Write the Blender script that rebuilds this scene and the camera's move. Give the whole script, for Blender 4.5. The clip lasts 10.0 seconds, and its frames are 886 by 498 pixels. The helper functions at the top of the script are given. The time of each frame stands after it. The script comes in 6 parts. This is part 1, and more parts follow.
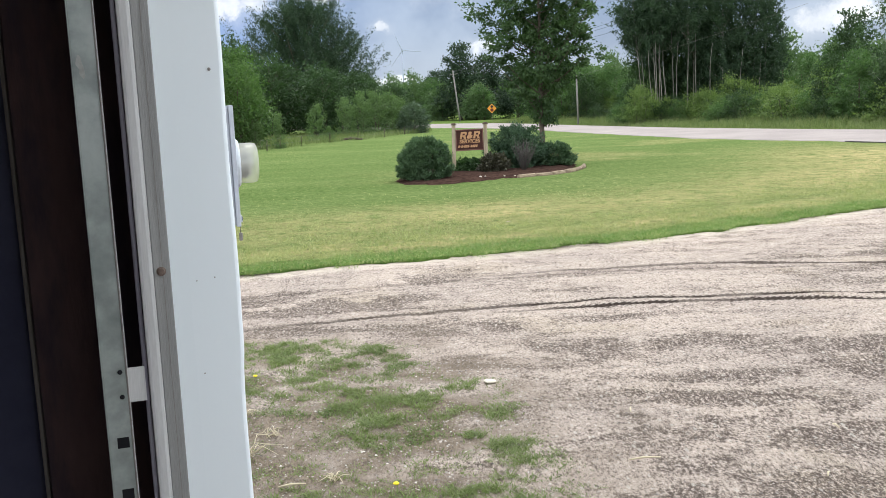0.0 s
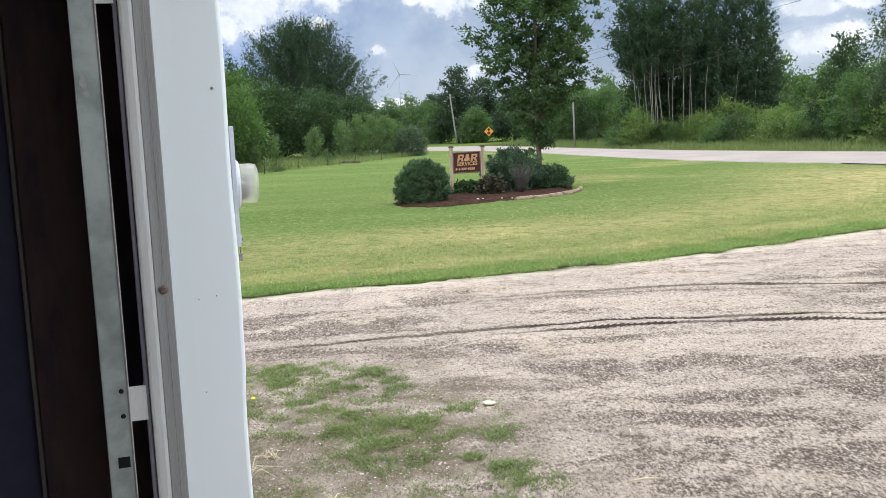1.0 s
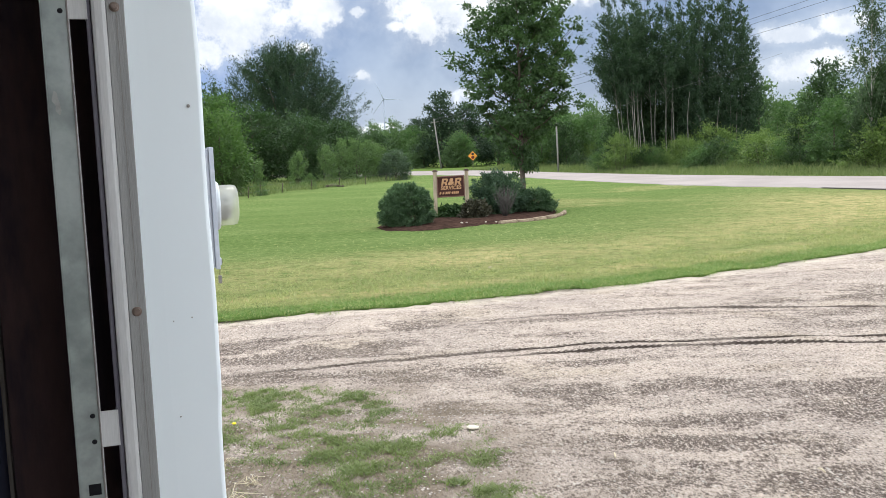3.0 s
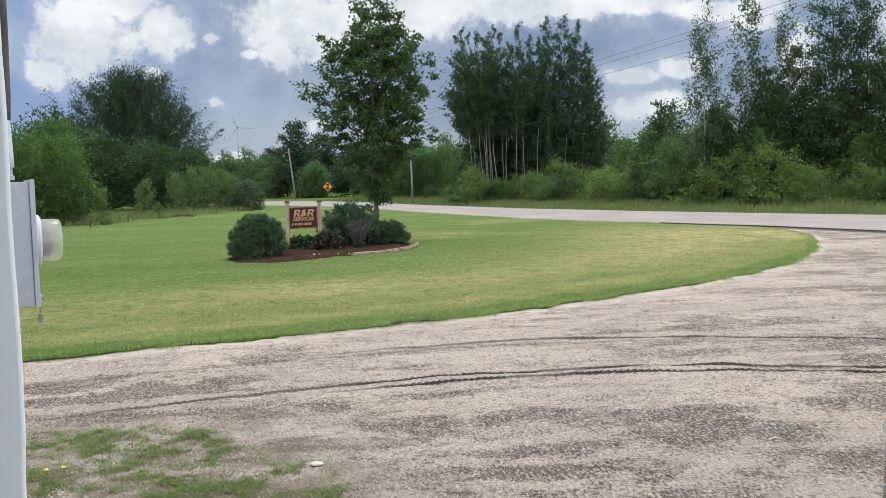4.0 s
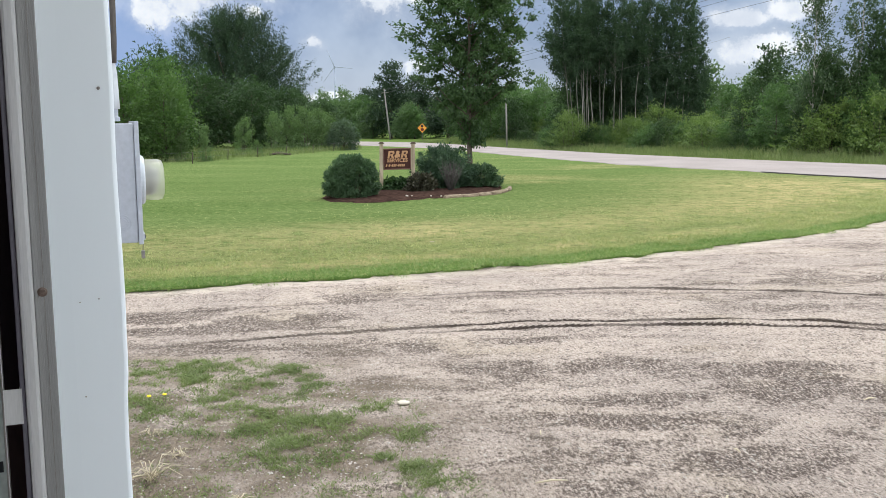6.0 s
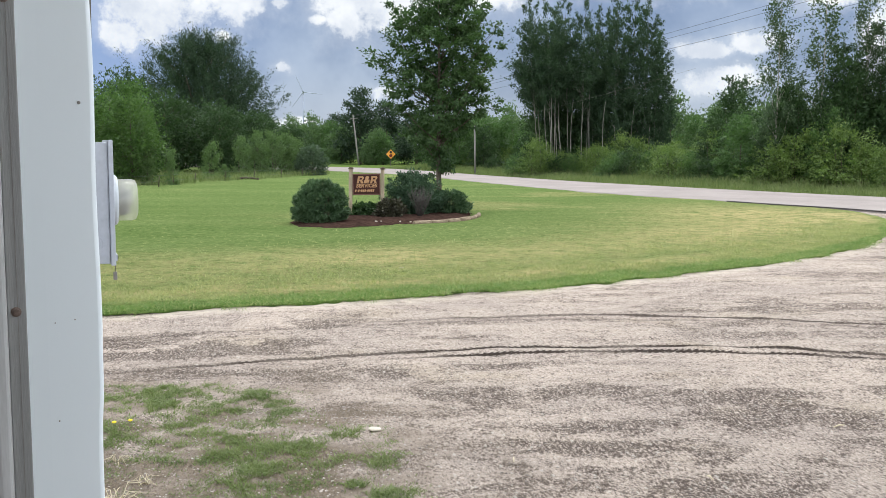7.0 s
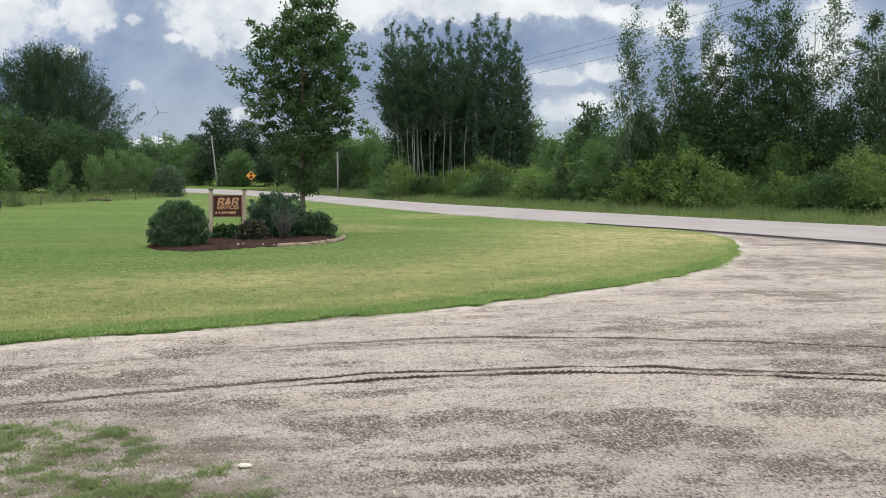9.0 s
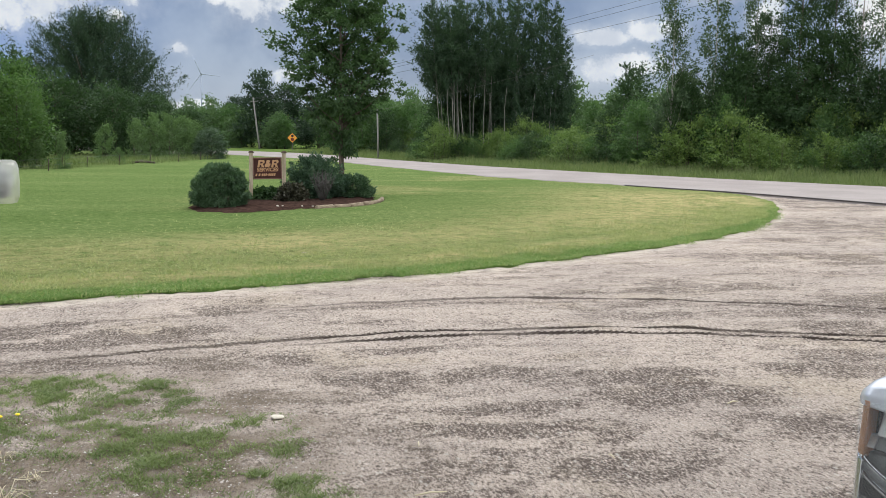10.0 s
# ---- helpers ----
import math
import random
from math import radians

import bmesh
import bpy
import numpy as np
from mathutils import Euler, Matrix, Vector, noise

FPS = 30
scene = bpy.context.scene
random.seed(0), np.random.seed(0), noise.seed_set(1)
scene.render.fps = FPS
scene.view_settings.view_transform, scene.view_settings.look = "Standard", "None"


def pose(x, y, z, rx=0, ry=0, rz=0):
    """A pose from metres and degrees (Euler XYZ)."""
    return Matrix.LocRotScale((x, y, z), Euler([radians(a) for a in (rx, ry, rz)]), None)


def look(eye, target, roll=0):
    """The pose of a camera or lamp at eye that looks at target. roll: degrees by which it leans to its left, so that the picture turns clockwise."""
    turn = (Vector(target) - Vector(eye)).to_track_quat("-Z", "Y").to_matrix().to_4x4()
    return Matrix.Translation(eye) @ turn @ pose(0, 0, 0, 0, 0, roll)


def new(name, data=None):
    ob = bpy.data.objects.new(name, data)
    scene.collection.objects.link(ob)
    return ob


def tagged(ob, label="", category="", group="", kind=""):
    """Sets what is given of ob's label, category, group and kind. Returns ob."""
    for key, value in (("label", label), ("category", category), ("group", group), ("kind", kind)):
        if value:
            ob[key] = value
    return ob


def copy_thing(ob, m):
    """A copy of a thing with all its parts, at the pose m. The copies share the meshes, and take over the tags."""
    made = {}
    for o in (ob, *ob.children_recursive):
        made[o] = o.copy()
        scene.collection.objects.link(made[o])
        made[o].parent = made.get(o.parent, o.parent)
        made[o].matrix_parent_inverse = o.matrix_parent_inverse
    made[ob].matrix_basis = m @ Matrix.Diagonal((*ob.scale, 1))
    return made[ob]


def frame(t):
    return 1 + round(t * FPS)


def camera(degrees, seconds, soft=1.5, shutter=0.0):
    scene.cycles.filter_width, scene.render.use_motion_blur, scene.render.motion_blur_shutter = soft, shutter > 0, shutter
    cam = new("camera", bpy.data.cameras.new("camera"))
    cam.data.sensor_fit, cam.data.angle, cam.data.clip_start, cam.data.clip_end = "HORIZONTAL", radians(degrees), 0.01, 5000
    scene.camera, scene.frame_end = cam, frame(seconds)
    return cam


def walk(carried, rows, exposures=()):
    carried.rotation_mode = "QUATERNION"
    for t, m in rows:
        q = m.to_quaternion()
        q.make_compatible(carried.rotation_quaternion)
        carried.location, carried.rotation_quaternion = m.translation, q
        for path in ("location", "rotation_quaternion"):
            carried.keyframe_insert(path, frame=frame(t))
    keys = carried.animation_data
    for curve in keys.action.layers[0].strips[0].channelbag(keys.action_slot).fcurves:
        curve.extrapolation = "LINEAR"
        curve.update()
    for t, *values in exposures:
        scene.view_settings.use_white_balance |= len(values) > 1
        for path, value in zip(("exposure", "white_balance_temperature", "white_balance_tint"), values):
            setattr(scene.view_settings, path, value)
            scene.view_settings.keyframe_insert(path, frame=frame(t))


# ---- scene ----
cam = camera(50.9, 10.0, soft=0.4)
PATH = [
    (0, (-0.071, 0.023, 1.727), (-0.039, 1.999, 1.421), -2.3),
    (0.5, (-0.077, 0.025, 1.725), (-0.041, 2.003, 1.43), -2.3),
    (1, (-0.08, 0.02, 1.719), (-0.04, 2.003, 1.461), -2.4),
    (1.5, (-0.075, 0.019, 1.72), (-0.028, 2.003, 1.472), -2.4),
    (2, (-0.083, 0.02, 1.724), (-0.031, 2.005, 1.485), -2.1),
    (2.2, (-0.083, 0.02, 1.724), (-0.027, 2.005, 1.493), -2.1),
    (3.3, (-0.067, 0.054, 1.705), (0.035, 2.043, 1.524), -2.5),
    (3.5, (-0.06, 0.008, 1.729), (0.094, 1.996, 1.575), -2.2),
    (3.8, (-0.031, 0.018, 1.728), (0.26, 1.992, 1.596), -1.7),
    (4, (-0.012, 0.024, 1.727), (0.374, 1.981, 1.576), -1.3),
    (4.2, (-0.0, 0.03, 1.719), (0.445, 1.971, 1.535), -1.4),
    (4.3, (0.005, 0.033, 1.716), (0.46, 1.97, 1.513), -1.5),
    (4.5, (0.017, 0.039, 1.708), (0.45, 1.977, 1.476), -1.7),
    (4.7, (0.008, 0.031, 1.726), (0.381, 1.981, 1.485), -1.2),
    (5, (-0.006, 0.02, 1.753), (0.275, 1.985, 1.505), -1.0),
    (5.2, (-0.006, 0.02, 1.75), (0.23, 1.989, 1.492), -0.4),
    (5.5, (-0.005, 0.02, 1.746), (0.193, 1.992, 1.475), -0.3),
    (5.7, (-0.002, 0.008, 1.744), (0.185, 1.981, 1.473), -0.3),
    (6.8, (-0.02, 0.023, 1.744), (0.19, 1.997, 1.501), 0.2),
    (7, (-0.036, 0.04, 1.732), (0.222, 2.012, 1.518), 0.4),
    (7.2, (-0.045, 0.096, 1.73), (0.29, 2.058, 1.54), 0.7),
    (7.5, (-0.058, 0.179, 1.727), (0.406, 2.116, 1.553), 1.0),
    (7.7, (-0.054, 0.223, 1.719), (0.469, 2.144, 1.526), 0.6),
    (8, (-0.048, 0.289, 1.706), (0.509, 2.196, 1.473), 0.3),
    (8.2, (-0.059, 0.286, 1.704), (0.49, 2.193, 1.453), -0.2),
    (8.5, (-0.076, 0.282, 1.7), (0.457, 2.194, 1.459), -0.2),
    (8.8, (-0.077, 0.277, 1.707), (0.459, 2.194, 1.518), 0.2),
    (9, (-0.078, 0.273, 1.711), (0.469, 2.189, 1.548), 0.8),
    (9.3, (-0.05, 0.218, 1.716), (0.51, 2.13, 1.537), 1.7),
    (9.5, (-0.031, 0.182, 1.72), (0.517, 2.094, 1.506), 2.1),
    (9.7, (-0.029, 0.146, 1.72), (0.483, 2.063, 1.475), 1.4),
    (10, (-0.026, 0.091, 1.721), (0.435, 2.022, 1.476), 0.7),
]
walk(cam, [(t, look(eye, target, roll)) for t, eye, target, roll in PATH],
     [(t, stops, 6435, 6.5) for t, stops in ((0.0, 0.0), (3.3, 0.0), (3.9, -0.33), (4.3, -0.38), (4.8, -0.31), (5.5, -0.19), (6.8, -0.09), (7.5, -0.42), (8.5, -0.40), (9.2, -0.37), (10.0, -0.36))])

# ---- world and sun ----
SUN_AZ, SUN_EL = 25.0, 58.0


def calc(tree, op, a, b=None, c=None, clamp=False):
    node = tree.nodes.new("ShaderNodeMath")
    node.operation, node.use_clamp = op, clamp
    for i, v in enumerate((a, b, c)):
        if v is None:
            continue
        if isinstance(v, (int, float)):
            node.inputs[i].default_value = v
        else:
            tree.links.new(v, node.inputs[i])
    return node.outputs[0]


def mixed(tree, factor, a, b, blend="MIX"):
    node = tree.nodes.new("ShaderNodeMix")
    node.data_type, node.blend_type, node.clamp_factor = "RGBA", blend, True
    for i, v in ((0, factor), (6, a), (7, b)):
        if isinstance(v, (int, float)):
            node.inputs[i].default_value = v
        elif isinstance(v, tuple):
            node.inputs[i].default_value = (*v, 1) if len(v) == 3 else v
        else:
            tree.links.new(v, node.inputs[i])
    return node.outputs[2]


def noise_out(tree, vector, scale, detail=4.0, rough=0.55, distort=0.0):
    node = tree.nodes.new("ShaderNodeTexNoise")
    node.inputs["Scale"].default_value, node.inputs["Detail"].default_value = scale, detail
    node.inputs["Roughness"].default_value, node.inputs["Distortion"].default_value = rough, distort
    if vector is not None:
        tree.links.new(vector, node.inputs["Vector"])
    return node.outputs[0]


def spread(tree, value, low, high, to_low=0.0, to_high=1.0):
    node = tree.nodes.new("ShaderNodeMapRange")
    node.interpolation_type = "SMOOTHSTEP"
    for i, v in enumerate((low, high, to_low, to_high)):
        node.inputs[i + 1].default_value = v
    tree.links.new(value, node.inputs[0])
    return node.outputs[0]


world = bpy.data.worlds.new("world")
scene.world = world
world.use_nodes = True
wt = world.node_tree
wt.nodes.clear()
sky = wt.nodes.new("ShaderNodeTexSky")
sky.sky_type, sky.sun_disc = "NISHITA", False
sky.sun_elevation, sky.sun_rotation = radians(SUN_EL), radians(SUN_AZ)
place = wt.nodes.new("ShaderNodeTexCoord").outputs["Generated"]
axes = wt.nodes.new("ShaderNodeSeparateXYZ")
wt.links.new(place, axes.inputs[0])
ahead = calc(wt, "MAXIMUM", axes.outputs[1], 0.12)
across = calc(wt, "DIVIDE", axes.outputs[0], ahead)
above = calc(wt, "DIVIDE", axes.outputs[2], ahead)
wob1 = noise_out(wt, place, 9.0, 6.0, 0.6)
wob2 = noise_out(wt, place, 14.0, 7.0, 0.65, 0.4)
fine = noise_out(wt, place, 34.0, 8.0, 0.68)
ua = calc(wt, "ADD", across, calc(wt, "MULTIPLY", calc(wt, "SUBTRACT", wob1, 0.5), 0.060))
va = calc(wt, "ADD", above, calc(wt, "MULTIPLY", calc(wt, "SUBTRACT", wob2, 0.5), 0.045))
# white cumulus heaps: across, above, half width, half height
HEAPS = [(-0.164, 0.152, 0.052, 0.042), (-0.201, 0.116, 0.024, 0.021), (-0.116, 0.180, 0.036, 0.021), (-0.083, 0.153, 0.029, 0.024), (-0.039, 0.149, 0.015, 0.008), (-0.001, 0.132, 0.016, 0.008), (0.062, 0.172, 0.070, 0.046),
         (0.029, 0.136, 0.022, 0.021), (0.140, 0.182, 0.085, 0.044), (0.219, 0.186, 0.140, 0.022), (0.374, 0.192, 0.146, 0.016), (0.520, 0.190, 0.085, 0.013), (-0.045, 0.081, 0.014, 0.008), (-0.098, 0.112, 0.017, 0.010),
         (0.061, 0.058, 0.016, 0.011), (0.422, 0.113, 0.030, 0.010), (0.481, 0.121, 0.030, 0.014), (0.450, 0.078, 0.045, 0.016), (0.494, 0.091, 0.008, 0.005), (-0.030, 0.024, 0.026, 0.005), (0.567, 0.184, 0.040, 0.020),
         (0.630, 0.124, 0.022, 0.047), (0.841, 0.196, 0.017, 0.005), (0.783, 0.179, 0.044, 0.047), (0.863, 0.120, 0.022, 0.040), (0.928, 0.187, 0.051, 0.040), (-0.30, 0.15, 0.06, 0.04)]
field = None
for hu, hv, ru, rv in HEAPS:
    du = calc(wt, "DIVIDE", calc(wt, "SUBTRACT", ua, hu), ru)
    dv = calc(wt, "DIVIDE", calc(wt, "SUBTRACT", va, hv), rv)
    far_off = calc(wt, "SQRT", calc(wt, "ADD", calc(wt, "MULTIPLY", du, du), calc(wt, "MULTIPLY", dv, dv)))
    # the small puffs are thin
    near_in = calc(wt, "SUBTRACT", 1.0 if ru > 0.018 else 0.62, far_off)
    field = near_in if field is None else calc(wt, "MAXIMUM", field, near_in)
field = calc(wt, "ADD", field, calc(wt, "MULTIPLY", calc(wt, "SUBTRACT", fine, 0.5), 1.7))
veil = spread(wt, calc(wt, "ADD", field, calc(wt, "MULTIPLY", calc(wt, "SUBTRACT", wob2, 0.5), 1.6)), -0.9, 0.3, 0.0, 0.30)
heaped = calc(wt, "MAXIMUM", veil, spread(wt, field, -0.28, 0.30))
overhead = spread(wt, noise_out(wt, place, 2.6, 6.0, 0.6), 0.44, 0.64)
high_up = spread(wt, axes.outputs[2], 0.26, 0.40)
behind = spread(wt, axes.outputs[1], 0.30, 0.05)
elsewhere = calc(wt, "MAXIMUM", high_up, behind)
white = calc(wt, "ADD", calc(wt, "MULTIPLY", heaped, calc(wt, "SUBTRACT", 1.0, elsewhere)), calc(wt, "MULTIPLY", overhead, elsewhere), clamp=True)
grey = mixed(wt, spread(wt, noise_out(wt, place, 6.0, 5.0, 0.6), 0.32, 0.68), (0.225, 0.305, 0.53), (0.52, 0.61, 0.83))
low_glow = spread(wt, axes.outputs[2], 0.10, -0.01)
grey = mixed(wt, calc(wt, "MULTIPLY", low_glow, 0.35), grey, (0.60, 0.68, 0.82))
blue = mixed(wt, 1.0, sky.outputs[0], (0.10, 0.10, 0.10), "MULTIPLY")
base_sky = mixed(wt, 0.22, grey, blue)
base_sky = mixed(wt, spread(wt, across, 0.0, -0.22, 0.0, 0.6), base_sky, (0.27, 0.42, 0.80))
whites = mixed(wt, spread(wt, noise_out(wt, place, 16.0, 5.0, 0.6), 0.3, 0.7), (0.78, 0.83, 0.95), (1.22, 1.22, 1.25))
# the cloud deck overhead, thin and lit through by the sun
whites = mixed(wt, elsewhere, whites, (3.6, 3.6, 3.7))
base_sky = mixed(wt, elsewhere, base_sky, (1.5, 1.6, 1.85))
back = wt.nodes.new("ShaderNodeBackground")
wt.links.new(mixed(wt, white, base_sky, whites), back.inputs[0])
back.inputs[1].default_value = 1.0
wout = wt.nodes.new("ShaderNodeOutputWorld")
wt.links.new(back.outputs[0], wout.inputs[0])

sun_data = bpy.data.lights.new("sun", "SUN")
sun_data.energy, sun_data.angle, sun_data.color = 2.2, radians(20), (1.0, 0.96, 0.90)
sun = new("sun", sun_data)
sx, sy = math.sin(radians(SUN_AZ)) * math.cos(radians(SUN_EL)), math.cos(radians(SUN_AZ)) * math.cos(radians(SUN_EL))
sun.matrix_world = look((sx * 60, sy * 60, math.sin(radians(SUN_EL)) * 60), (0, 0, 0))


# ---- materials ----
def material(name, build, rough=0.7, metal=0.0, spec=0.4):
    """A node material; build(tree, object_place) gives colour and, if it likes, height for the bump and its depth."""
    m = bpy.data.materials.new(name)
    m.use_nodes = True
    t = m.node_tree
    t.nodes.clear()
    b = t.nodes.new("ShaderNodeBsdfPrincipled")
    b.inputs["Roughness"].default_value, b.inputs["Metallic"].default_value = rough, metal
    b.inputs["Specular IOR Level"].default_value = spec
    out = t.nodes.new("ShaderNodeOutputMaterial")
    t.links.new(b.outputs[0], out.inputs[0])
    where = t.nodes.new("ShaderNodeNewGeometry").outputs["Position"]
    made = build(t, where)
    colour, height, depth = made if isinstance(made, tuple) and len(made) == 3 and not isinstance(made[0], float) else (made, None, 0)
    if isinstance(colour, tuple):
        b.inputs["Base Color"].default_value = (*colour, 1)
    else:
        t.links.new(colour, b.inputs["Base Color"])
    if height is not None:
        bump = t.nodes.new("ShaderNodeBump")
        bump.inputs["Strength"].default_value, bump.inputs["Distance"].default_value = 1.0, depth
        t.links.new(height, bump.inputs["Height"])
        t.links.new(bump.outputs[0], b.inputs["Normal"])
    return m


def two_tone(a, b, scale, fine_scale, bump=0.0, low=0.35, high=0.65, streak=None):
    def build(t, where):
        if streak:
            node = t.nodes.new("ShaderNodeVectorMath")
            node.operation = "MULTIPLY"
            node.inputs[1].default_value = streak
            t.links.new(where, node.inputs[0])
            where = node.outputs[0]
        coarse = spread(t, noise_out(t, where, scale, 5.0, 0.6), low, high)
        grain = noise_out(t, where, fine_scale, 4.0, 0.6)
        colour = mixed(t, coarse, a, b)
        colour = mixed(t, 0.35, colour, mixed(t, grain, tuple(v * 0.55 for v in a), tuple(min(1, v * 1.45) for v in b)))
        return (colour, grain, bump) if bump else colour
    return build


def plain_ish(a, b, scale):
    """Smooth sheet metal: hardly any variation."""
    def build(t, where):
        return mixed(t, spread(t, noise_out(t, where, scale, 3.0, 0.5), 0.3, 0.7), a, b)
    return build


def attribute(t, name):
    node = t.nodes.new("ShaderNodeAttribute")
    node.attribute_name = name
    return node.outputs["Fac"]


def stretched(t, where, x, y):
    node = t.nodes.new("ShaderNodeVectorMath")
    node.operation = "MULTIPLY"
    node.inputs[1].default_value = (x, y, 1.0)
    t.links.new(where, node.inputs[0])
    return node.outputs[0]


def pebbles(t, where, scale):
    """Small rounded stones: one random value for each, and how near its middle, 1..0."""
    v = t.nodes.new("ShaderNodeTexVoronoi")
    v.inputs["Scale"].default_value = scale
    t.links.new(where, v.inputs["Vector"])
    parts = t.nodes.new("ShaderNodeSeparateColor")
    t.links.new(v.outputs["Color"], parts.inputs[0])
    return parts.outputs[0], calc(t, "SUBTRACT", 1.0, v.outputs["Distance"])


def tread(t, along, off, strength, half, lean):
    """Bars of a tyre tread pressed along one line, 0..1."""
    far_off = calc(t, "ABSOLUTE", calc(t, "SUBTRACT", off, half))
    slant = calc(t, "ADD", along, calc(t, "MULTIPLY", off, lean))
    bar = spread(t, calc(t, "SINE", calc(t, "MULTIPLY", slant, 2 * math.pi / 0.058)), -0.4, 0.4, 0.0, 0.024)
    # the bars reach out from a dark middle line
    band = spread(t, calc(t, "SUBTRACT", far_off, bar), 0.045, 0.020)
    return calc(t, "MULTIPLY", band, strength)


def gravel_look(t, where):
    big = spread(t, noise_out(t, where, 0.55, 6.0, 0.62, 0.5), 0.36, 0.66)
    clod = noise_out(t, stretched(t, where, 0.75, 1.0), 6.0, 8.0, 0.76, 0.4)
    crumb = noise_out(t, stretched(t, where, 1.0, 0.55), 17.0, 6.0, 0.72, 0.3)
    grit = noise_out(t, stretched(t, where, 1.0, 0.5), 60.0, 5.0, 0.80)
    fine_stone, fine_mid = pebbles(t, stretched(t, where, 1.0, 0.45), 105.0)
    stone, stone_mid = pebbles(t, stretched(t, where, 1.0, 0.45), 48.0)
    drift = noise_out(t, stretched(t, where, 0.4, 1.15), 2.2, 7.0, 0.70, 0.7)
    darkened = attribute(t, "darkened")
    tan = mixed(t, big, (0.520, 0.436, 0.368), (0.420, 0.354, 0.306))
    sandy = spread(t, noise_out(t, where, 0.8, 4.0, 0.55), 0.54, 0.66)
    tan = mixed(t, calc(t, "MULTIPLY", sandy, 0.45), tan, (0.45, 0.372, 0.275))
    loose = calc(t, "ADD", calc(t, "MULTIPLY", clod, 0.5), calc(t, "MULTIPLY", drift, 0.5))
    loose = calc(t, "ADD", loose, calc(t, "MULTIPLY", darkened, 0.24))
    raked_shade = spread(t, loose, 0.46, 0.68)
    # raked-up crumbs, and painted shade by the truck, lie darker than the packed drive
    tan = mixed(t, calc(t, "MULTIPLY", raked_shade, 0.36), tan, (0.140, 0.113, 0.096))
    # hollows between crumbs and grit: their shade is put into the colour
    dug = calc(t, "ADD", crumb, calc(t, "MULTIPLY", raked_shade, 0.075))
    tan = mixed(t, spread(t, dug, 0.54, 0.66, 0.0, 0.55), tan, (0.120, 0.096, 0.082))
    gritty = calc(t, "ADD", grit, calc(t, "MULTIPLY", raked_shade, 0.085))
    tan = mixed(t, spread(t, gritty, 0.53, 0.63, 0.0, 0.80), tan, (0.085, 0.067, 0.057))
    tan = mixed(t, spread(t, grit, 0.48, 0.37, 0.0, 0.70), tan, (0.72, 0.61, 0.53))
    few = calc(t, "ADD", 0.07, calc(t, "MULTIPLY", raked_shade, 0.26))
    dark_fine = calc(t, "MULTIPLY", calc(t, "LESS_THAN", fine_stone, few), spread(t, fine_mid, 0.45, 0.70))
    dark_stone = calc(t, "MULTIPLY", calc(t, "LESS_THAN", stone, calc(t, "MULTIPLY", few, 0.5)), spread(t, stone_mid, 0.45, 0.65))
    colour = mixed(t, calc(t, "MULTIPLY", calc(t, "MAXIMUM", dark_fine, dark_stone), 0.60), tan, (0.075, 0.060, 0.050))
    pale_fine = calc(t, "MULTIPLY", calc(t, "GREATER_THAN", fine_stone, 0.86), spread(t, fine_mid, 0.45, 0.70))
    colour = mixed(t, calc(t, "MULTIPLY", pale_fine, 0.28), colour, (0.58, 0.52, 0.46))
    colour = mixed(t, calc(t, "MULTIPLY", calc(t, "MULTIPLY", calc(t, "GREATER_THAN", stone, 0.965), spread(t, stone_mid, 0.45, 0.65)), 0.45), colour, (0.66, 0.62, 0.55))
    colour = mixed(t, calc(t, "MULTIPLY", attribute(t, "rim"), spread(t, clod, 0.60, 0.40, 0.2, 0.9)), colour, (0.64, 0.565, 0.465))
    axes = t.nodes.new("ShaderNodeSeparateXYZ")
    t.links.new(where, axes.inputs[0])
    along = calc(t, "ADD", axes.outputs[0], calc(t, "MULTIPLY", calc(t, "SUBTRACT", crumb, 0.5), 0.10))
    pressed = None
    for lane in ("main", "second"):
        off = calc(t, "ADD", attribute(t, lane + "_off"), calc(t, "MULTIPLY", calc(t, "SUBTRACT", crumb, 0.5), 0.07))
        for side, half, lean in (("_far", 0.115, 0.9), ("_near", -0.115, -0.9)):
            line = tread(t, along, off, attribute(t, lane + side), half, lean)
            pressed = line if pressed is None else calc(t, "MAXIMUM", pressed, line)
    # tyre marks: groove shade and damp soil, both put into the colour
    colour = mixed(t, calc(t, "MULTIPLY", pressed, 0.92, clamp=True), colour, (0.030, 0.022, 0.018))
    colour = mixed(t, attribute(t, "soil"), colour, mixed(t, spread(t, grit, 0.35, 0.65), (0.075, 0.055, 0.038), (0.30, 0.245, 0.18)))
    height = calc(t, "ADD", calc(t, "MULTIPLY", grit, -0.55), calc(t, "ADD", calc(t, "MULTIPLY", clod, -1.0), calc(t, "MULTIPLY", crumb, -1.1)))
    height = calc(t, "ADD", height, calc(t, "ADD", calc(t, "MULTIPLY", fine_mid, 0.16), calc(t, "MULTIPLY", stone_mid, 0.22)))
    height = calc(t, "SUBTRACT", height, calc(t, "MULTIPLY", pressed, 0.7))
    return colour, height, 0.032


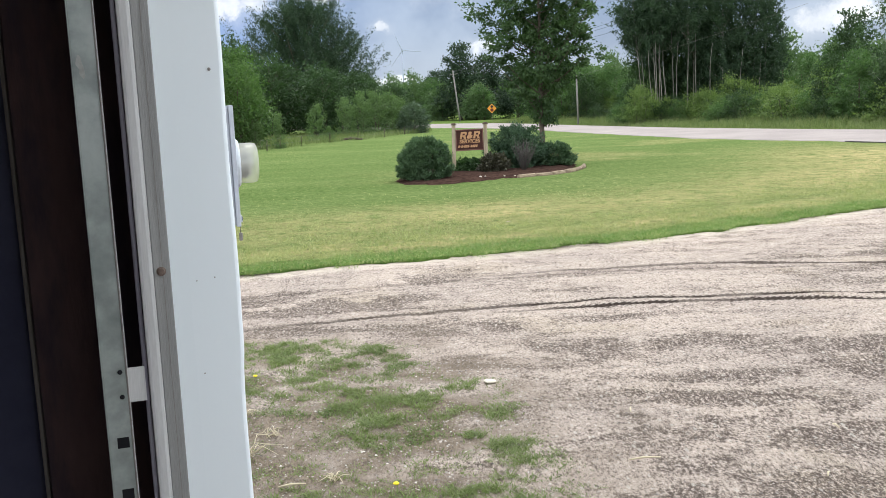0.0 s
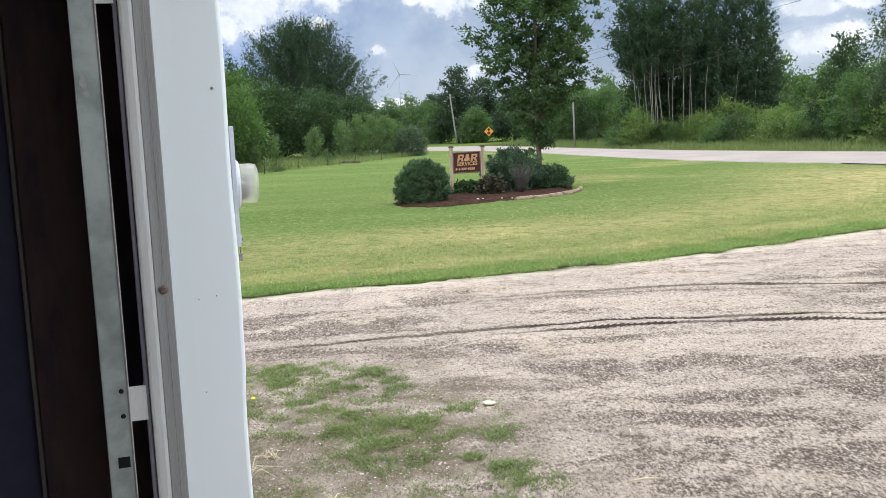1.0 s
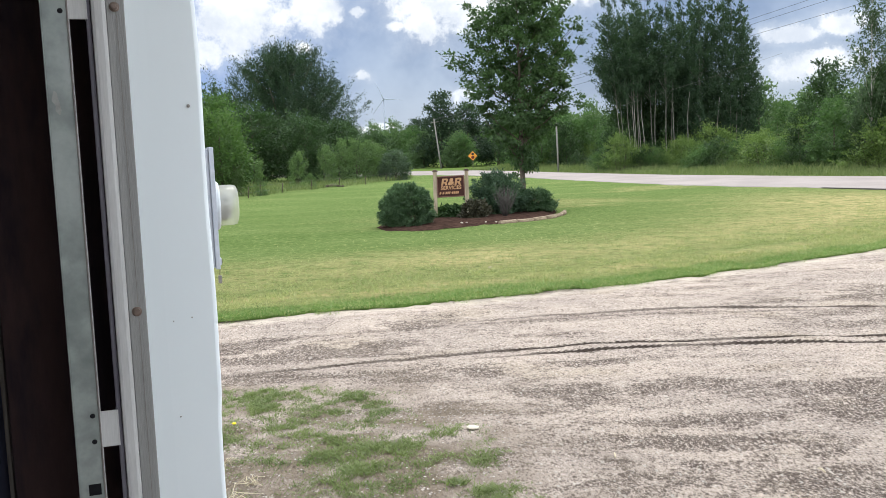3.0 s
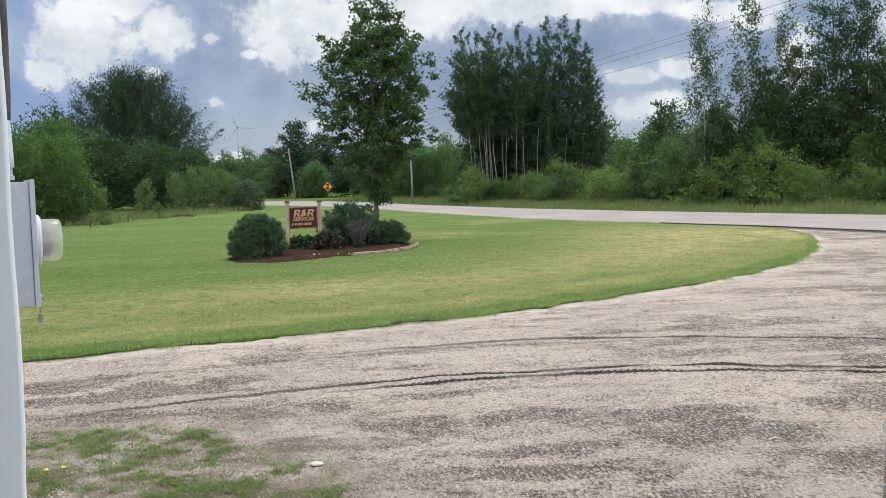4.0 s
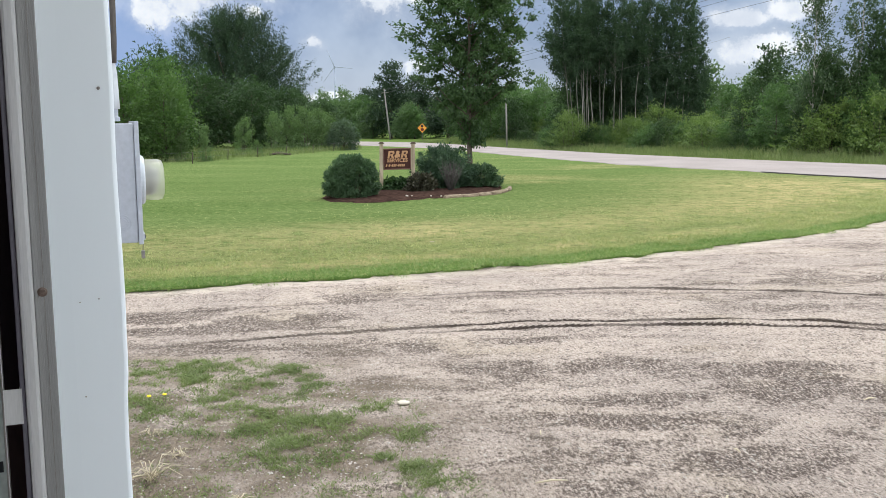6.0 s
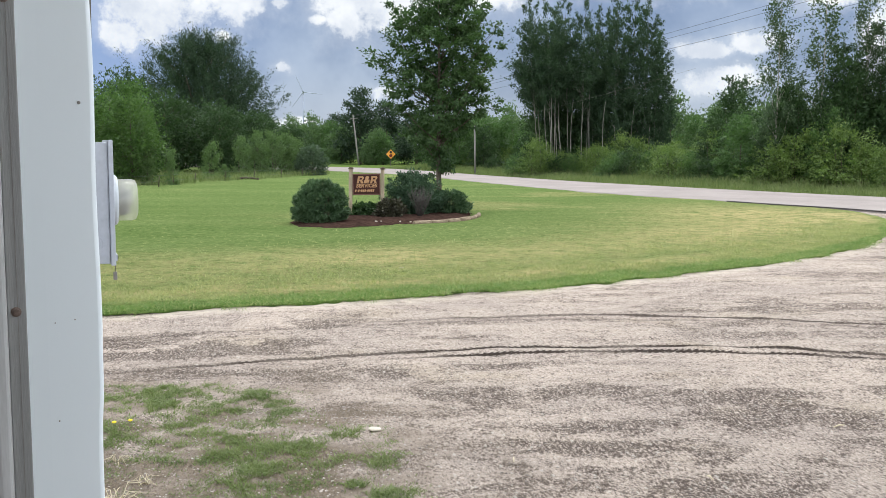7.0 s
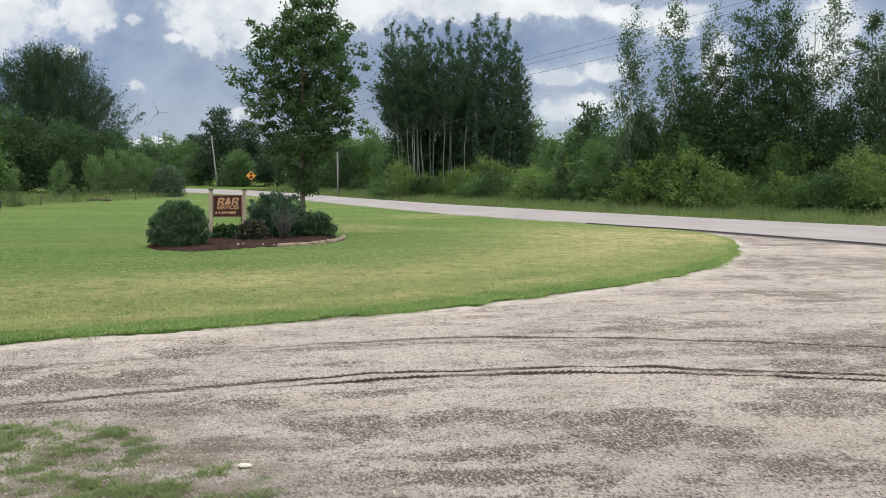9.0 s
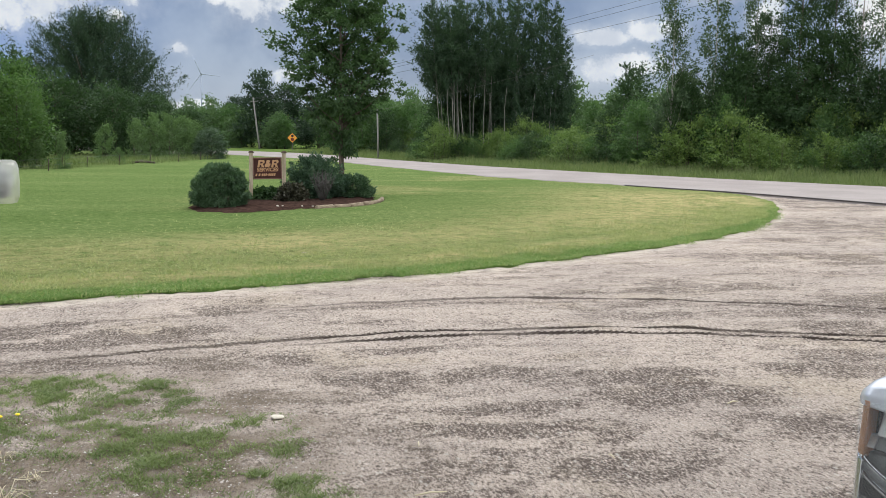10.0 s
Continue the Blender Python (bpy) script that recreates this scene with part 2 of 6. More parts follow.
def lawn_look(t, where):
    mow = t.nodes.new("ShaderNodeVectorMath")
    mow.operation = "MULTIPLY"
    mow.inputs[1].default_value = (0.35, 1.0, 1.0)
    t.links.new(where, mow.inputs[0])
    big = spread(t, noise_out(t, mow.outputs[0], 0.42, 5.0, 0.6), 0.32, 0.68)
    mid = spread(t, noise_out(t, mow.outputs[0], 2.6, 7.0, 0.75), 0.36, 0.64)
    tuft = noise_out(t, where, 9.0, 7.0, 0.8)
    blade = noise_out(t, where, 42.0, 6.0, 0.8)
    green = mixed(t, big, (0.120, 0.178, 0.056), (0.166, 0.220, 0.078))
    green = mixed(t, calc(t, "MULTIPLY", mid, 0.5), green, (0.112, 0.168, 0.046))
    dryness = calc(t, "MULTIPLY", attribute(t, "dry"), spread(t, noise_out(t, where, 2.0, 7.0, 0.8), 0.30, 0.60))
    green = mixed(t, dryness, green, (0.475, 0.395, 0.195))
    green = mixed(t, attribute(t, "lush"), green, (0.115, 0.215, 0.042))
    colour = mixed(t, spread(t, tuft, 0.50, 0.36, 0.0, 0.50), green, (0.030, 0.050, 0.014))
    colour = mixed(t, spread(t, tuft, 0.53, 0.64, 0.0, 0.45), colour, (0.40, 0.40, 0.175))
    colour = mixed(t, spread(t, blade, 0.50, 0.30, 0.0, 0.7), colour, (0.024, 0.040, 0.012))
    colour = mixed(t, spread(t, blade, 0.58, 0.76, 0.0, 0.5), colour, (0.36, 0.39, 0.16))
    return colour, calc(t, "ADD", blade, tuft), 0.035


def leaf_material(name, dark, light, thin=0.3):
    m = bpy.data.materials.new(name)
    m.use_nodes = True
    t = m.node_tree
    t.nodes.clear()
    geo = t.nodes.new("ShaderNodeNewGeometry")
    patch = spread(t, noise_out(t, geo.outputs["Position"], 0.9, 3.0, 0.6), 0.35, 0.65)
    tone = calc(t, "ADD", calc(t, "MULTIPLY", geo.outputs["Random Per Island"], 0.55), calc(t, "ADD", 0.12, calc(t, "MULTIPLY", patch, 0.30)))
    colour = mixed(t, tone, tuple(v * k for v, k in zip(dark, (0.98, 1.0, 1.10))), tuple(v * k for v, k in zip(light, (0.98, 1.0, 1.10))))
    b = t.nodes.new("ShaderNodeBsdfPrincipled")
    b.inputs["Roughness"].default_value, b.inputs["Specular IOR Level"].default_value = 0.55, 0.25
    t.links.new(colour, b.inputs["Base Color"])
    see = t.nodes.new("ShaderNodeBsdfTranslucent")
    t.links.new(mixed(t, 1.0, colour, (1.08, 1.30, 0.74), "MULTIPLY"), see.inputs[0])
    both = t.nodes.new("ShaderNodeMixShader")
    both.inputs[0].default_value = thin
    t.links.new(b.outputs[0], both.inputs[1])
    t.links.new(see.outputs[0], both.inputs[2])
    out = t.nodes.new("ShaderNodeOutputMaterial")
    t.links.new(both.outputs[0], out.inputs[0])
    return m


def island_material(name, a, b, rough=0.8):
    def build(t, where):
        r = t.nodes.new("ShaderNodeNewGeometry").outputs["Random Per Island"]
        return mixed(t, r, a, b)
    return material(name, build, rough)


GRAVEL = material("gravel", gravel_look, 1.0, spec=0.0)
LAWN = material("mown_grass", lawn_look, 1.0, spec=0.0)
FIELD = material("field_grass", two_tone((0.06, 0.11, 0.025), (0.13, 0.17, 0.05), 0.12, 9.0, 0.03), 1.0, spec=0.0)
ROAD = material("worn_asphalt", two_tone((0.255, 0.222, 0.208), (0.325, 0.287, 0.268), 0.5, 30.0, 0.006), 0.95, spec=0.08)
LIPDARK = material("dark_lip", two_tone((0.05, 0.045, 0.045), (0.14, 0.12, 0.12), 3.0, 30.0), 0.7)
MULCH = material("mulch", two_tone((0.020, 0.013, 0.011), (0.074, 0.044, 0.034), 9.0, 40.0, 0.03), 1.0, spec=0.0)
COIL = material("white_coil", plain_ish((0.80, 0.865, 0.885), (0.84, 0.90, 0.92), 1.1), 0.42, spec=0.5)
VINYL = material("grey_vinyl", two_tone((0.235, 0.235, 0.23), (0.295, 0.295, 0.285), 3.0, 70.0, 0.0006, streak=(8, 8, 0.6)), 0.5)
RIDGE = material("pale_vinyl", two_tone((0.48, 0.48, 0.47), (0.56, 0.56, 0.55), 3.0, 60.0, streak=(6, 6, 0.6)), 0.45)
RUBBER = material("seal_rubber", two_tone((0.16, 0.15, 0.19), (0.22, 0.21, 0.25), 4.0, 50.0), 0.6)
ZINC = material("galvanised_steel", two_tone((0.20, 0.23, 0.22), (0.42, 0.46, 0.44), 7.0, 30.0, 0.0003, low=0.34, high=0.60), 0.5, 0.55)
STAIN = material("oily_stain", two_tone((0.27, 0.27, 0.25), (0.38, 0.38, 0.36), 20.0, 80.0), 0.5, 0.3)
GRIME = material("grease", two_tone((0.16, 0.15, 0.14), (0.24, 0.22, 0.20), 20.0, 80.0), 0.5)
RUST = material("rusty_steel", two_tone((0.10, 0.070, 0.055), (0.24, 0.185, 0.155), 90.0, 300.0, 0.0005), 0.6, 0.4)
HOLE = material("dark_hole", two_tone((0.012, 0.012, 0.014), (0.02, 0.02, 0.022), 10.0, 40.0), 0.9, spec=0.05)
# brown boards, with the garage's indoor shade put into their colour
SHADEWOOD = material("shaded_board", two_tone((0.036, 0.034, 0.054), (0.135, 0.085, 0.080), 4.0, 20.0, 0.002, streak=(1, 6, 0.5)), 0.85, spec=0.1)
STUD = material("old_stud", two_tone((0.12, 0.11, 0.105), (0.20, 0.18, 0.165), 2.0, 25.0, 0.002, streak=(4, 4, 0.4)), 0.85, spec=0.1)
# bluish dark colour stands in for the unlit interior
DUSK = material("shaded_panel", two_tone((0.042, 0.046, 0.085), (0.075, 0.078, 0.118), 1.2, 15.0, 0.001), 0.85, spec=0.1)
SLAB = material("concrete", two_tone((0.20, 0.19, 0.18), (0.30, 0.29, 0.27), 1.2, 40.0, 0.003), 0.85)
SIDING = material("white_siding", two_tone((0.68, 0.69, 0.70), (0.75, 0.755, 0.76), 1.2, 40.0, 0.0006), 0.5)
ROOFING = material("dark_roofing", two_tone((0.06, 0.06, 0.065), (0.11, 0.105, 0.10), 2.0, 40.0, 0.004), 0.9)
METERGREY = material("grey_enamel", two_tone((0.40, 0.43, 0.48), (0.46, 0.49, 0.54), 2.5, 50.0, 0.0004), 0.45)
PVC = material("pale_pvc", two_tone((0.60, 0.65, 0.70), (0.67, 0.71, 0.75), 3.0, 50.0), 0.45)
CABLE = material("weathered_cable", two_tone((0.07, 0.06, 0.055), (0.13, 0.115, 0.10), 6.0, 50.0), 0.7)
DIAL = material("meter_dial", two_tone((0.30, 0.31, 0.31), (0.42, 0.43, 0.42), 14.0, 70.0), 0.5)
DARKDIAL = material("meter_dark", two_tone((0.07, 0.075, 0.08), (0.11, 0.115, 0.12), 14.0, 70.0), 0.4)
POSTWOOD = material("weathered_post", two_tone((0.19, 0.15, 0.10), (0.40, 0.335, 0.24), 3.0, 30.0, 0.004, streak=(8, 8, 0.8)), 0.85, spec=0.15)
CAPWOOD = material("dark_cap", two_tone((0.07, 0.05, 0.035), (0.13, 0.095, 0.07), 8.0, 40.0, 0.003), 0.85)
SIGNBROWN = material("brown_board", two_tone((0.040, 0.018, 0.015), (0.060, 0.027, 0.022), 3.0, 40.0, 0.001), 0.8, spec=0.08)
SIGNFRAME = material("brown_frame", two_tone((0.10, 0.045, 0.035), (0.15, 0.07, 0.05), 4.0, 40.0, 0.001), 0.6)
SIGNTAN = material("tan_letter", two_tone((0.34, 0.185, 0.085), (0.42, 0.24, 0.12), 8.0, 40.0), 0.6)
LOGWOOD = material("peeled_log", two_tone((0.10, 0.072, 0.050), (0.34, 0.270, 0.190), 5.0, 30.0, 0.006, streak=(1, 1, 3)), 0.85, spec=0.1)
BARK = material("grey_bark", two_tone((0.055, 0.045, 0.036), (0.13, 0.105, 0.085), 4.0, 24.0, 0.02, streak=(3, 3, 0.6)), 0.9, spec=0.1)
PALEBARK = material("pale_bark", two_tone((0.30, 0.28, 0.24), (0.52, 0.49, 0.44), 2.0, 9.0, 0.01, streak=(2, 2, 0.5)), 0.85, spec=0.1)
TRUNKGREY = material("grey_white_bark", two_tone((0.06, 0.056, 0.05), (0.30, 0.285, 0.25), 1.5, 7.0, 0.01, streak=(2, 2, 0.7)), 0.85, spec=0.1)
POLEWOOD = material("pole_wood", two_tone((0.15, 0.143, 0.13), (0.26, 0.248, 0.228), 1.0, 14.0, 0.003, streak=(6, 6, 0.4)), 0.85, spec=0.1)
WIRE = material("wire", two_tone((0.06, 0.06, 0.065), (0.10, 0.10, 0.105), 1.0, 9.0), 0.6)
# white turbine with the distance haze mixed into its colour
TURBINE = material("turbine_haze", two_tone((0.27, 0.31, 0.39), (0.31, 0.35, 0.43), 0.02, 0.5), 0.5)
SIGNORANGE = material("orange_sheet", two_tone((0.80, 0.30, 0.03), (0.85, 0.36, 0.05), 4.0, 40.0), 0.5)
SIGNBLACK = material("sign_black", two_tone((0.02, 0.02, 0.02), (0.04, 0.035, 0.03), 6.0, 40.0), 0.6)
SIGNRED = material("sign_red", two_tone((0.14, 0.025, 0.012), (0.20, 0.035, 0.018), 6.0, 40.0), 0.6)
STONE = material("pale_stone", two_tone((0.26, 0.225, 0.19), (0.44, 0.385, 0.32), 16.0, 90.0, 0.004), 0.85)
PALESTONE = material("bleached_stone", two_tone((0.52, 0.46, 0.37), (0.70, 0.64, 0.53), 16.0, 90.0, 0.004), 0.85)
CHIPS = island_material("stone_chips", (0.10, 0.082, 0.072), (0.44, 0.385, 0.335), 0.9)
PALECHIPS = island_material("pale_chips", (0.24, 0.215, 0.19), (0.56, 0.52, 0.46), 0.9)
STRAW = island_material("straw", (0.50, 0.42, 0.27), (0.72, 0.64, 0.46), 0.7)
YELLOW = material("petals", two_tone((0.85, 0.62, 0.02), (0.90, 0.70, 0.04), 60.0, 200.0), 0.7)
TRUCKPAINT = material("silver_paint", two_tone((0.66, 0.69, 0.76), (0.70, 0.73, 0.79), 0.8, 90.0), 0.18, 0.25, 0.6)
CHROME = material("chrome", two_tone((0.72, 0.72, 0.72), (0.80, 0.80, 0.80), 6.0, 60.0), 0.12, 1.0)
LAMPDARK = material("lamp_housing", two_tone((0.015, 0.016, 0.016), (0.035, 0.036, 0.036), 12.0, 60.0), 0.35)
LAMPGREY = material("lamp_bowl", two_tone((0.16, 0.165, 0.17), (0.24, 0.245, 0.25), 10.0, 60.0), 0.3, 0.5)
FLUTE = material("lamp_flute", two_tone((0.74, 0.76, 0.74), (0.88, 0.90, 0.88), 20.0, 90.0), 0.22, 0.45)
AMBER = material("amber_lens", two_tone((0.42, 0.20, 0.10), (0.50, 0.26, 0.14), 12.0, 60.0), 0.25)
TYRE = material("tyre", two_tone((0.018, 0.018, 0.018), (0.035, 0.034, 0.033), 9.0, 70.0, 0.004), 0.85)
PLASTIC = material("black_plastic", two_tone((0.02, 0.02, 0.022), (0.04, 0.04, 0.042), 9.0, 70.0), 0.5)


def glass_material(name, tint, rough=0.02, see=0.9):
    m = bpy.data.materials.new(name)
    m.use_nodes = True
    t = m.node_tree
    t.nodes.clear()
    clear = t.nodes.new("ShaderNodeBsdfTransparent")
    clear.inputs[0].default_value = (*tint, 1)
    shine = t.nodes.new("ShaderNodeBsdfGlossy")
    shine.inputs["Roughness"].default_value = rough
    both = t.nodes.new("ShaderNodeMixShader")
    both.inputs[0].default_value = 0.06
    t.links.new(clear.outputs[0], both.inputs[1])
    t.links.new(shine.outputs[0], both.inputs[2])
    haze = t.nodes.new("ShaderNodeBsdfDiffuse")
    haze.inputs[0].default_value = (*[min(1, v * 0.95) for v in tint], 1)
    last = t.nodes.new("ShaderNodeMixShader")
    last.inputs[0].default_value = see
    t.links.new(haze.outputs[0], last.inputs[1])
    t.links.new(both.outputs[0], last.inputs[2])
    out = t.nodes.new("ShaderNodeOutputMaterial")
    t.links.new(last.outputs[0], out.inputs[0])
    return m


LENS = glass_material("clear_lens", (0.97, 0.98, 0.98), 0.02, 0.985)
METERGLASS = glass_material("cloudy_polycarbonate", (0.95, 0.95, 0.86), 0.12, 0.72)
DARKGLASS = glass_material("tinted_glass", (0.25, 0.28, 0.28))
MAPLE_LEAF = leaf_material("maple_leaf", (0.029, 0.056, 0.022), (0.084, 0.134, 0.050), 0.40)
POPLAR_LEAF = leaf_material("poplar_leaf", (0.025, 0.048, 0.026), (0.064, 0.104, 0.048), 0.38)
BIRCH_LEAF = leaf_material("birch_leaf", (0.039, 0.081, 0.023), (0.111, 0.182, 0.058), 0.42)
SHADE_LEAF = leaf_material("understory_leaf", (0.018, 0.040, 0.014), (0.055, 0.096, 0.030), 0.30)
AIRY_LEAF = leaf_material("airy_leaf", (0.034, 0.062, 0.026), (0.088, 0.130, 0.056), 0.36)
SHRUB_LEAF = leaf_material("shrub_leaf", (0.060, 0.108, 0.026), (0.200, 0.262, 0.070), 0.40)
SAPLING_LEAF = leaf_material("sapling_leaf", (0.070, 0.118, 0.040), (0.160, 0.225, 0.086), 0.42)
BRIGHT_LEAF = leaf_material("bright_leaf", (0.042, 0.086, 0.022), (0.112, 0.180, 0.048), 0.38)
WILLOW_LEAF = leaf_material("willow_leaf", (0.016, 0.034, 0.017), (0.048, 0.078, 0.038), 0.28)
YEW_LEAF = leaf_material("yew_leaf", (0.012, 0.034, 0.014), (0.125, 0.195, 0.088), 0.22)
JUNIPER_LEAF = leaf_material("juniper_leaf", (0.026, 0.052, 0.030), (0.095, 0.148, 0.080), 0.28)
ROUND_LEAF = leaf_material("grey_green_leaf", (0.040, 0.068, 0.038), (0.110, 0.150, 0.085), 0.3)
RUSSET_LEAF = leaf_material("russet_leaf", (0.026, 0.022, 0.014), (0.066, 0.064, 0.032), 0.15)
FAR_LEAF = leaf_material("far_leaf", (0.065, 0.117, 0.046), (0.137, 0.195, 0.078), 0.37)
GRASS_BLADE = leaf_material("grass_blade", (0.130, 0.185, 0.050), (0.470, 0.440, 0.205), 0.38)
LUSH_BLADE = leaf_material("lush_blade", (0.105, 0.180, 0.044), (0.245, 0.325, 0.105), 0.36)
WEED_BLADE = leaf_material("weed_blade", (0.095, 0.135, 0.044), (0.290, 0.320, 0.130), 0.38)
TALL_BLADE = leaf_material("tall_grass_blade", (0.090, 0.130, 0.035), (0.230, 0.255, 0.100), 0.3)
TWIG = material("bare_twig", two_tone((0.055, 0.05, 0.045), (0.11, 0.10, 0.09), 4.0, 30.0), 0.85, spec=0.1)


# ---- mesh helpers ----
def part(name, bm, mat, parent=None, label="", smooth=False, m=None):
    """Links a bmesh as one mesh object under a thing or a part."""
    me = bpy.data.meshes.new(name)
    if m is not None:
        bm.transform(m)
    if smooth:
        for face in bm.faces:
            face.smooth = True
    bm.to_mesh(me)
    bm.free()
    me.materials.append(mat)
    ob = new(name, me)
    ob.parent = parent
    return tagged(ob, label)


def thing(name, label, category, group="", m=None):
    ob = new(name)
    ob.empty_display_size = 0.2
    if m is not None:
        ob.matrix_basis = m
    return tagged(ob, label, category, group)


def block(bm, x0, x1, y0, y1, z0, z1, bevel=0.0):
    """Adds a box between those bounds, with rounded edges."""
    made = bmesh.ops.create_cube(bm, size=1.0, matrix=Matrix.Translation(((x0 + x1) / 2, (y0 + y1) / 2, (z0 + z1) / 2))
                                 @ Matrix.Diagonal((x1 - x0, y1 - y0, z1 - z0, 1)))
    if bevel:
        edges = {e for v in made["verts"] for e in v.link_edges}
        bmesh.ops.bevel(bm, geom=list(edges), offset=bevel, segments=2, profile=0.6, affect="EDGES")
    return bm


def boxed(*bounds, bevel=0.0):
    return block(bmesh.new(), *bounds, bevel=bevel)


def turned(profile, sides=24, cap=True):
    """A body of revolution about z from (radius, z) pairs."""
    bm = bmesh.new()
    rings = []
    for r, z in profile:
        rings.append([bm.verts.new((r * math.cos(2 * math.pi * i / sides), r * math.sin(2 * math.pi * i / sides), z)) for i in range(sides)])
    for a, b in zip(rings, rings[1:]):
        for i in range(sides):
            bm.faces.new((a[i], a[(i + 1) % sides], b[(i + 1) % sides], b[i]))
    if cap:
        bm.faces.new(list(reversed(rings[0])))
        bm.faces.new(rings[-1])
    return bm


def prism(outline, z0, z1, bevel=0.0):
    """An upright slab over an outline in x, y."""
    bm = bmesh.new()
    low = [bm.verts.new((x, y, z0)) for x, y in outline]
    top = [bm.verts.new((x, y, z1)) for x, y in outline]
    bm.faces.new(list(reversed(low)))
    bm.faces.new(top)
    n = len(outline)
    for i in range(n):
        bm.faces.new((low[i], low[(i + 1) % n], top[(i + 1) % n], top[i]))
    bmesh.ops.recalc_face_normals(bm, faces=bm.faces)
    if bevel:
        bmesh.ops.bevel(bm, geom=bm.edges[:], offset=bevel, segments=2, profile=0.6, affect="EDGES")
    return bm


class Tubes:
    """Gathers tapered tubes along lines into one mesh."""

    def __init__(self, sides=6):
        self.v, self.f, self.sides = [], [], sides

    def add(self, line, radii):
        s = self.sides
        line = [Vector(p) for p in line]
        start = len(self.v)
        for i, p in enumerate(line):
            way = (line[min(i + 1, len(line) - 1)] - line[max(i - 1, 0)]).normalized()
            side = way.cross(Vector((0.31, 0.87, 0.38))).normalized()
            other = way.cross(side)
            for k in range(s):
                a = 2 * math.pi * k / s
                self.v.append(p + (side * math.cos(a) + other * math.sin(a)) * radii[i])
        for i in range(len(line) - 1):
            for k in range(s):
                a, b = start + i * s + k, start + i * s + (k + 1) % s
                self.f.append((a, b, b + s, a + s))
        self.f.append(tuple(start + (len(line) - 1) * s + k for k in range(s)))
        self.f.append(tuple(start + k for k in reversed(range(s))))
        return self

    def put(self, name, mat, parent=None, label="", smooth=True):
        me = bpy.data.meshes.new(name)
        me.from_pydata([tuple(p) for p in self.v], [], self.f)
        if smooth:
            me.polygons.foreach_set("use_smooth", [True] * len(me.polygons))
        me.materials.append(mat)
        ob = new(name, me)
        ob.parent = parent
        return tagged(ob, label)


def fast_mesh(name, verts, faces, mat, parent=None, label=""):
    """One mesh from arrays of points and of equal-sided faces."""
    me = bpy.data.meshes.new(name)
    count, sides = faces.shape
    me.vertices.add(len(verts))
    me.vertices.foreach_set("co", np.asarray(verts, dtype=np.float32).ravel())
    me.loops.add(count * sides)
    me.loops.foreach_set("vertex_index", faces.astype(np.int32).ravel())
    me.polygons.add(count)
    me.polygons.foreach_set("loop_start", np.arange(0, count * sides, sides, dtype=np.int32))
    me.update(calc_edges=True)
    me.materials.append(mat)
    ob = new(name, me)
    ob.parent = parent
    return tagged(ob, label)


def unit(a):
    return a / np.maximum(np.linalg.norm(a, axis=1, keepdims=True), 1e-6)


def leaves(name, spots, length, width, rng, mat, parent=None, outward=None, droop=0.0, upright=0.5, label="", near=False):
    """A cloud of single leaves: near ones folded, with four points, far ones with three."""
    n = len(spots)
    way = rng.normal(size=(n, 3))
    if outward is not None:
        way = way * 0.7 + unit(outward) * 1.0
    way[:, 2] -= droop
    way = unit(way)
    up = rng.normal(size=(n, 3))
    up[:, 2] += upright * 2
    side = unit(np.cross(way, up))
    up = np.cross(side, way)
    size = rng.uniform(0.6, 1.4, (n, 1))
    l, w = length * size, width * size
    if near:
        v = np.empty((n, 4, 3))
        v[:, 0] = spots
        v[:, 1] = spots + way * l * 0.45 + side * w / 2 + up * w * 0.14
        v[:, 2] = spots + way * l
        v[:, 3] = spots + way * l * 0.45 - side * w / 2 + up * w * 0.14
    else:
        bulge = rng.uniform(0.25, 0.7, (n, 1))
        v = np.empty((n, 3, 3))
        v[:, 0] = spots
        v[:, 1] = spots + way * l * bulge + side * w * 0.75
        v[:, 2] = spots + way * l - side * w * 0.25
    corners = v.shape[1]
    return fast_mesh(name, v.reshape(-1, 3), np.arange(n * corners).reshape(-1, corners), mat, parent, label)


def blades(name, spots, height, width, rng, mat, parent=None, lean=0.5, label=""):
    """Grass: each blade a bent strip of three points and a tip."""
    n = len(spots)
    a = rng.uniform(0, 2 * math.pi, n)
    side = np.stack([np.cos(a), np.sin(a), np.zeros(n)], 1) * (width * rng.uniform(0.6, 1.3, n))[:, None] / 2
    tip = np.stack([rng.normal(0, lean, n), rng.normal(0, lean, n), np.ones(n)], 1)
    h = (height * rng.uniform(0.5, 1.3, n))[:, None]
    mid = spots + tip * h * 0.5 * np.array([0.55, 0.55, 1.1])
    v = np.empty((n, 4, 3))
    v[:, 0], v[:, 1] = spots - side, mid - side * 0.8
    v[:, 2], v[:, 3] = spots + tip * h, mid + side * 0.8
    return fast_mesh(name, v.reshape(-1, 3), np.arange(n * 4).reshape(-1, 4), mat, parent, label)


LATTICE = np.random.default_rng(77).random((256, 256))


def value_noise(x, y, cell, shift=0):
    """Smooth noise 0..1 over the plan, with patches about cell metres across."""
    u, v = np.asarray(x) / cell + 31.7 * shift, np.asarray(y) / cell + 17.3 * shift
    i, j = np.floor(u).astype(int), np.floor(v).astype(int)
    fu, fv = u - i, v - j
    fu, fv = fu * fu * (3 - 2 * fu), fv * fv * (3 - 2 * fv)
    g = lambda p, q: LATTICE[p % 256, q % 256]
    return (g(i, j) * (1 - fu) + g(i + 1, j) * fu) * (1 - fv) + (g(i, j + 1) * (1 - fu) + g(i + 1, j + 1) * fu) * fv


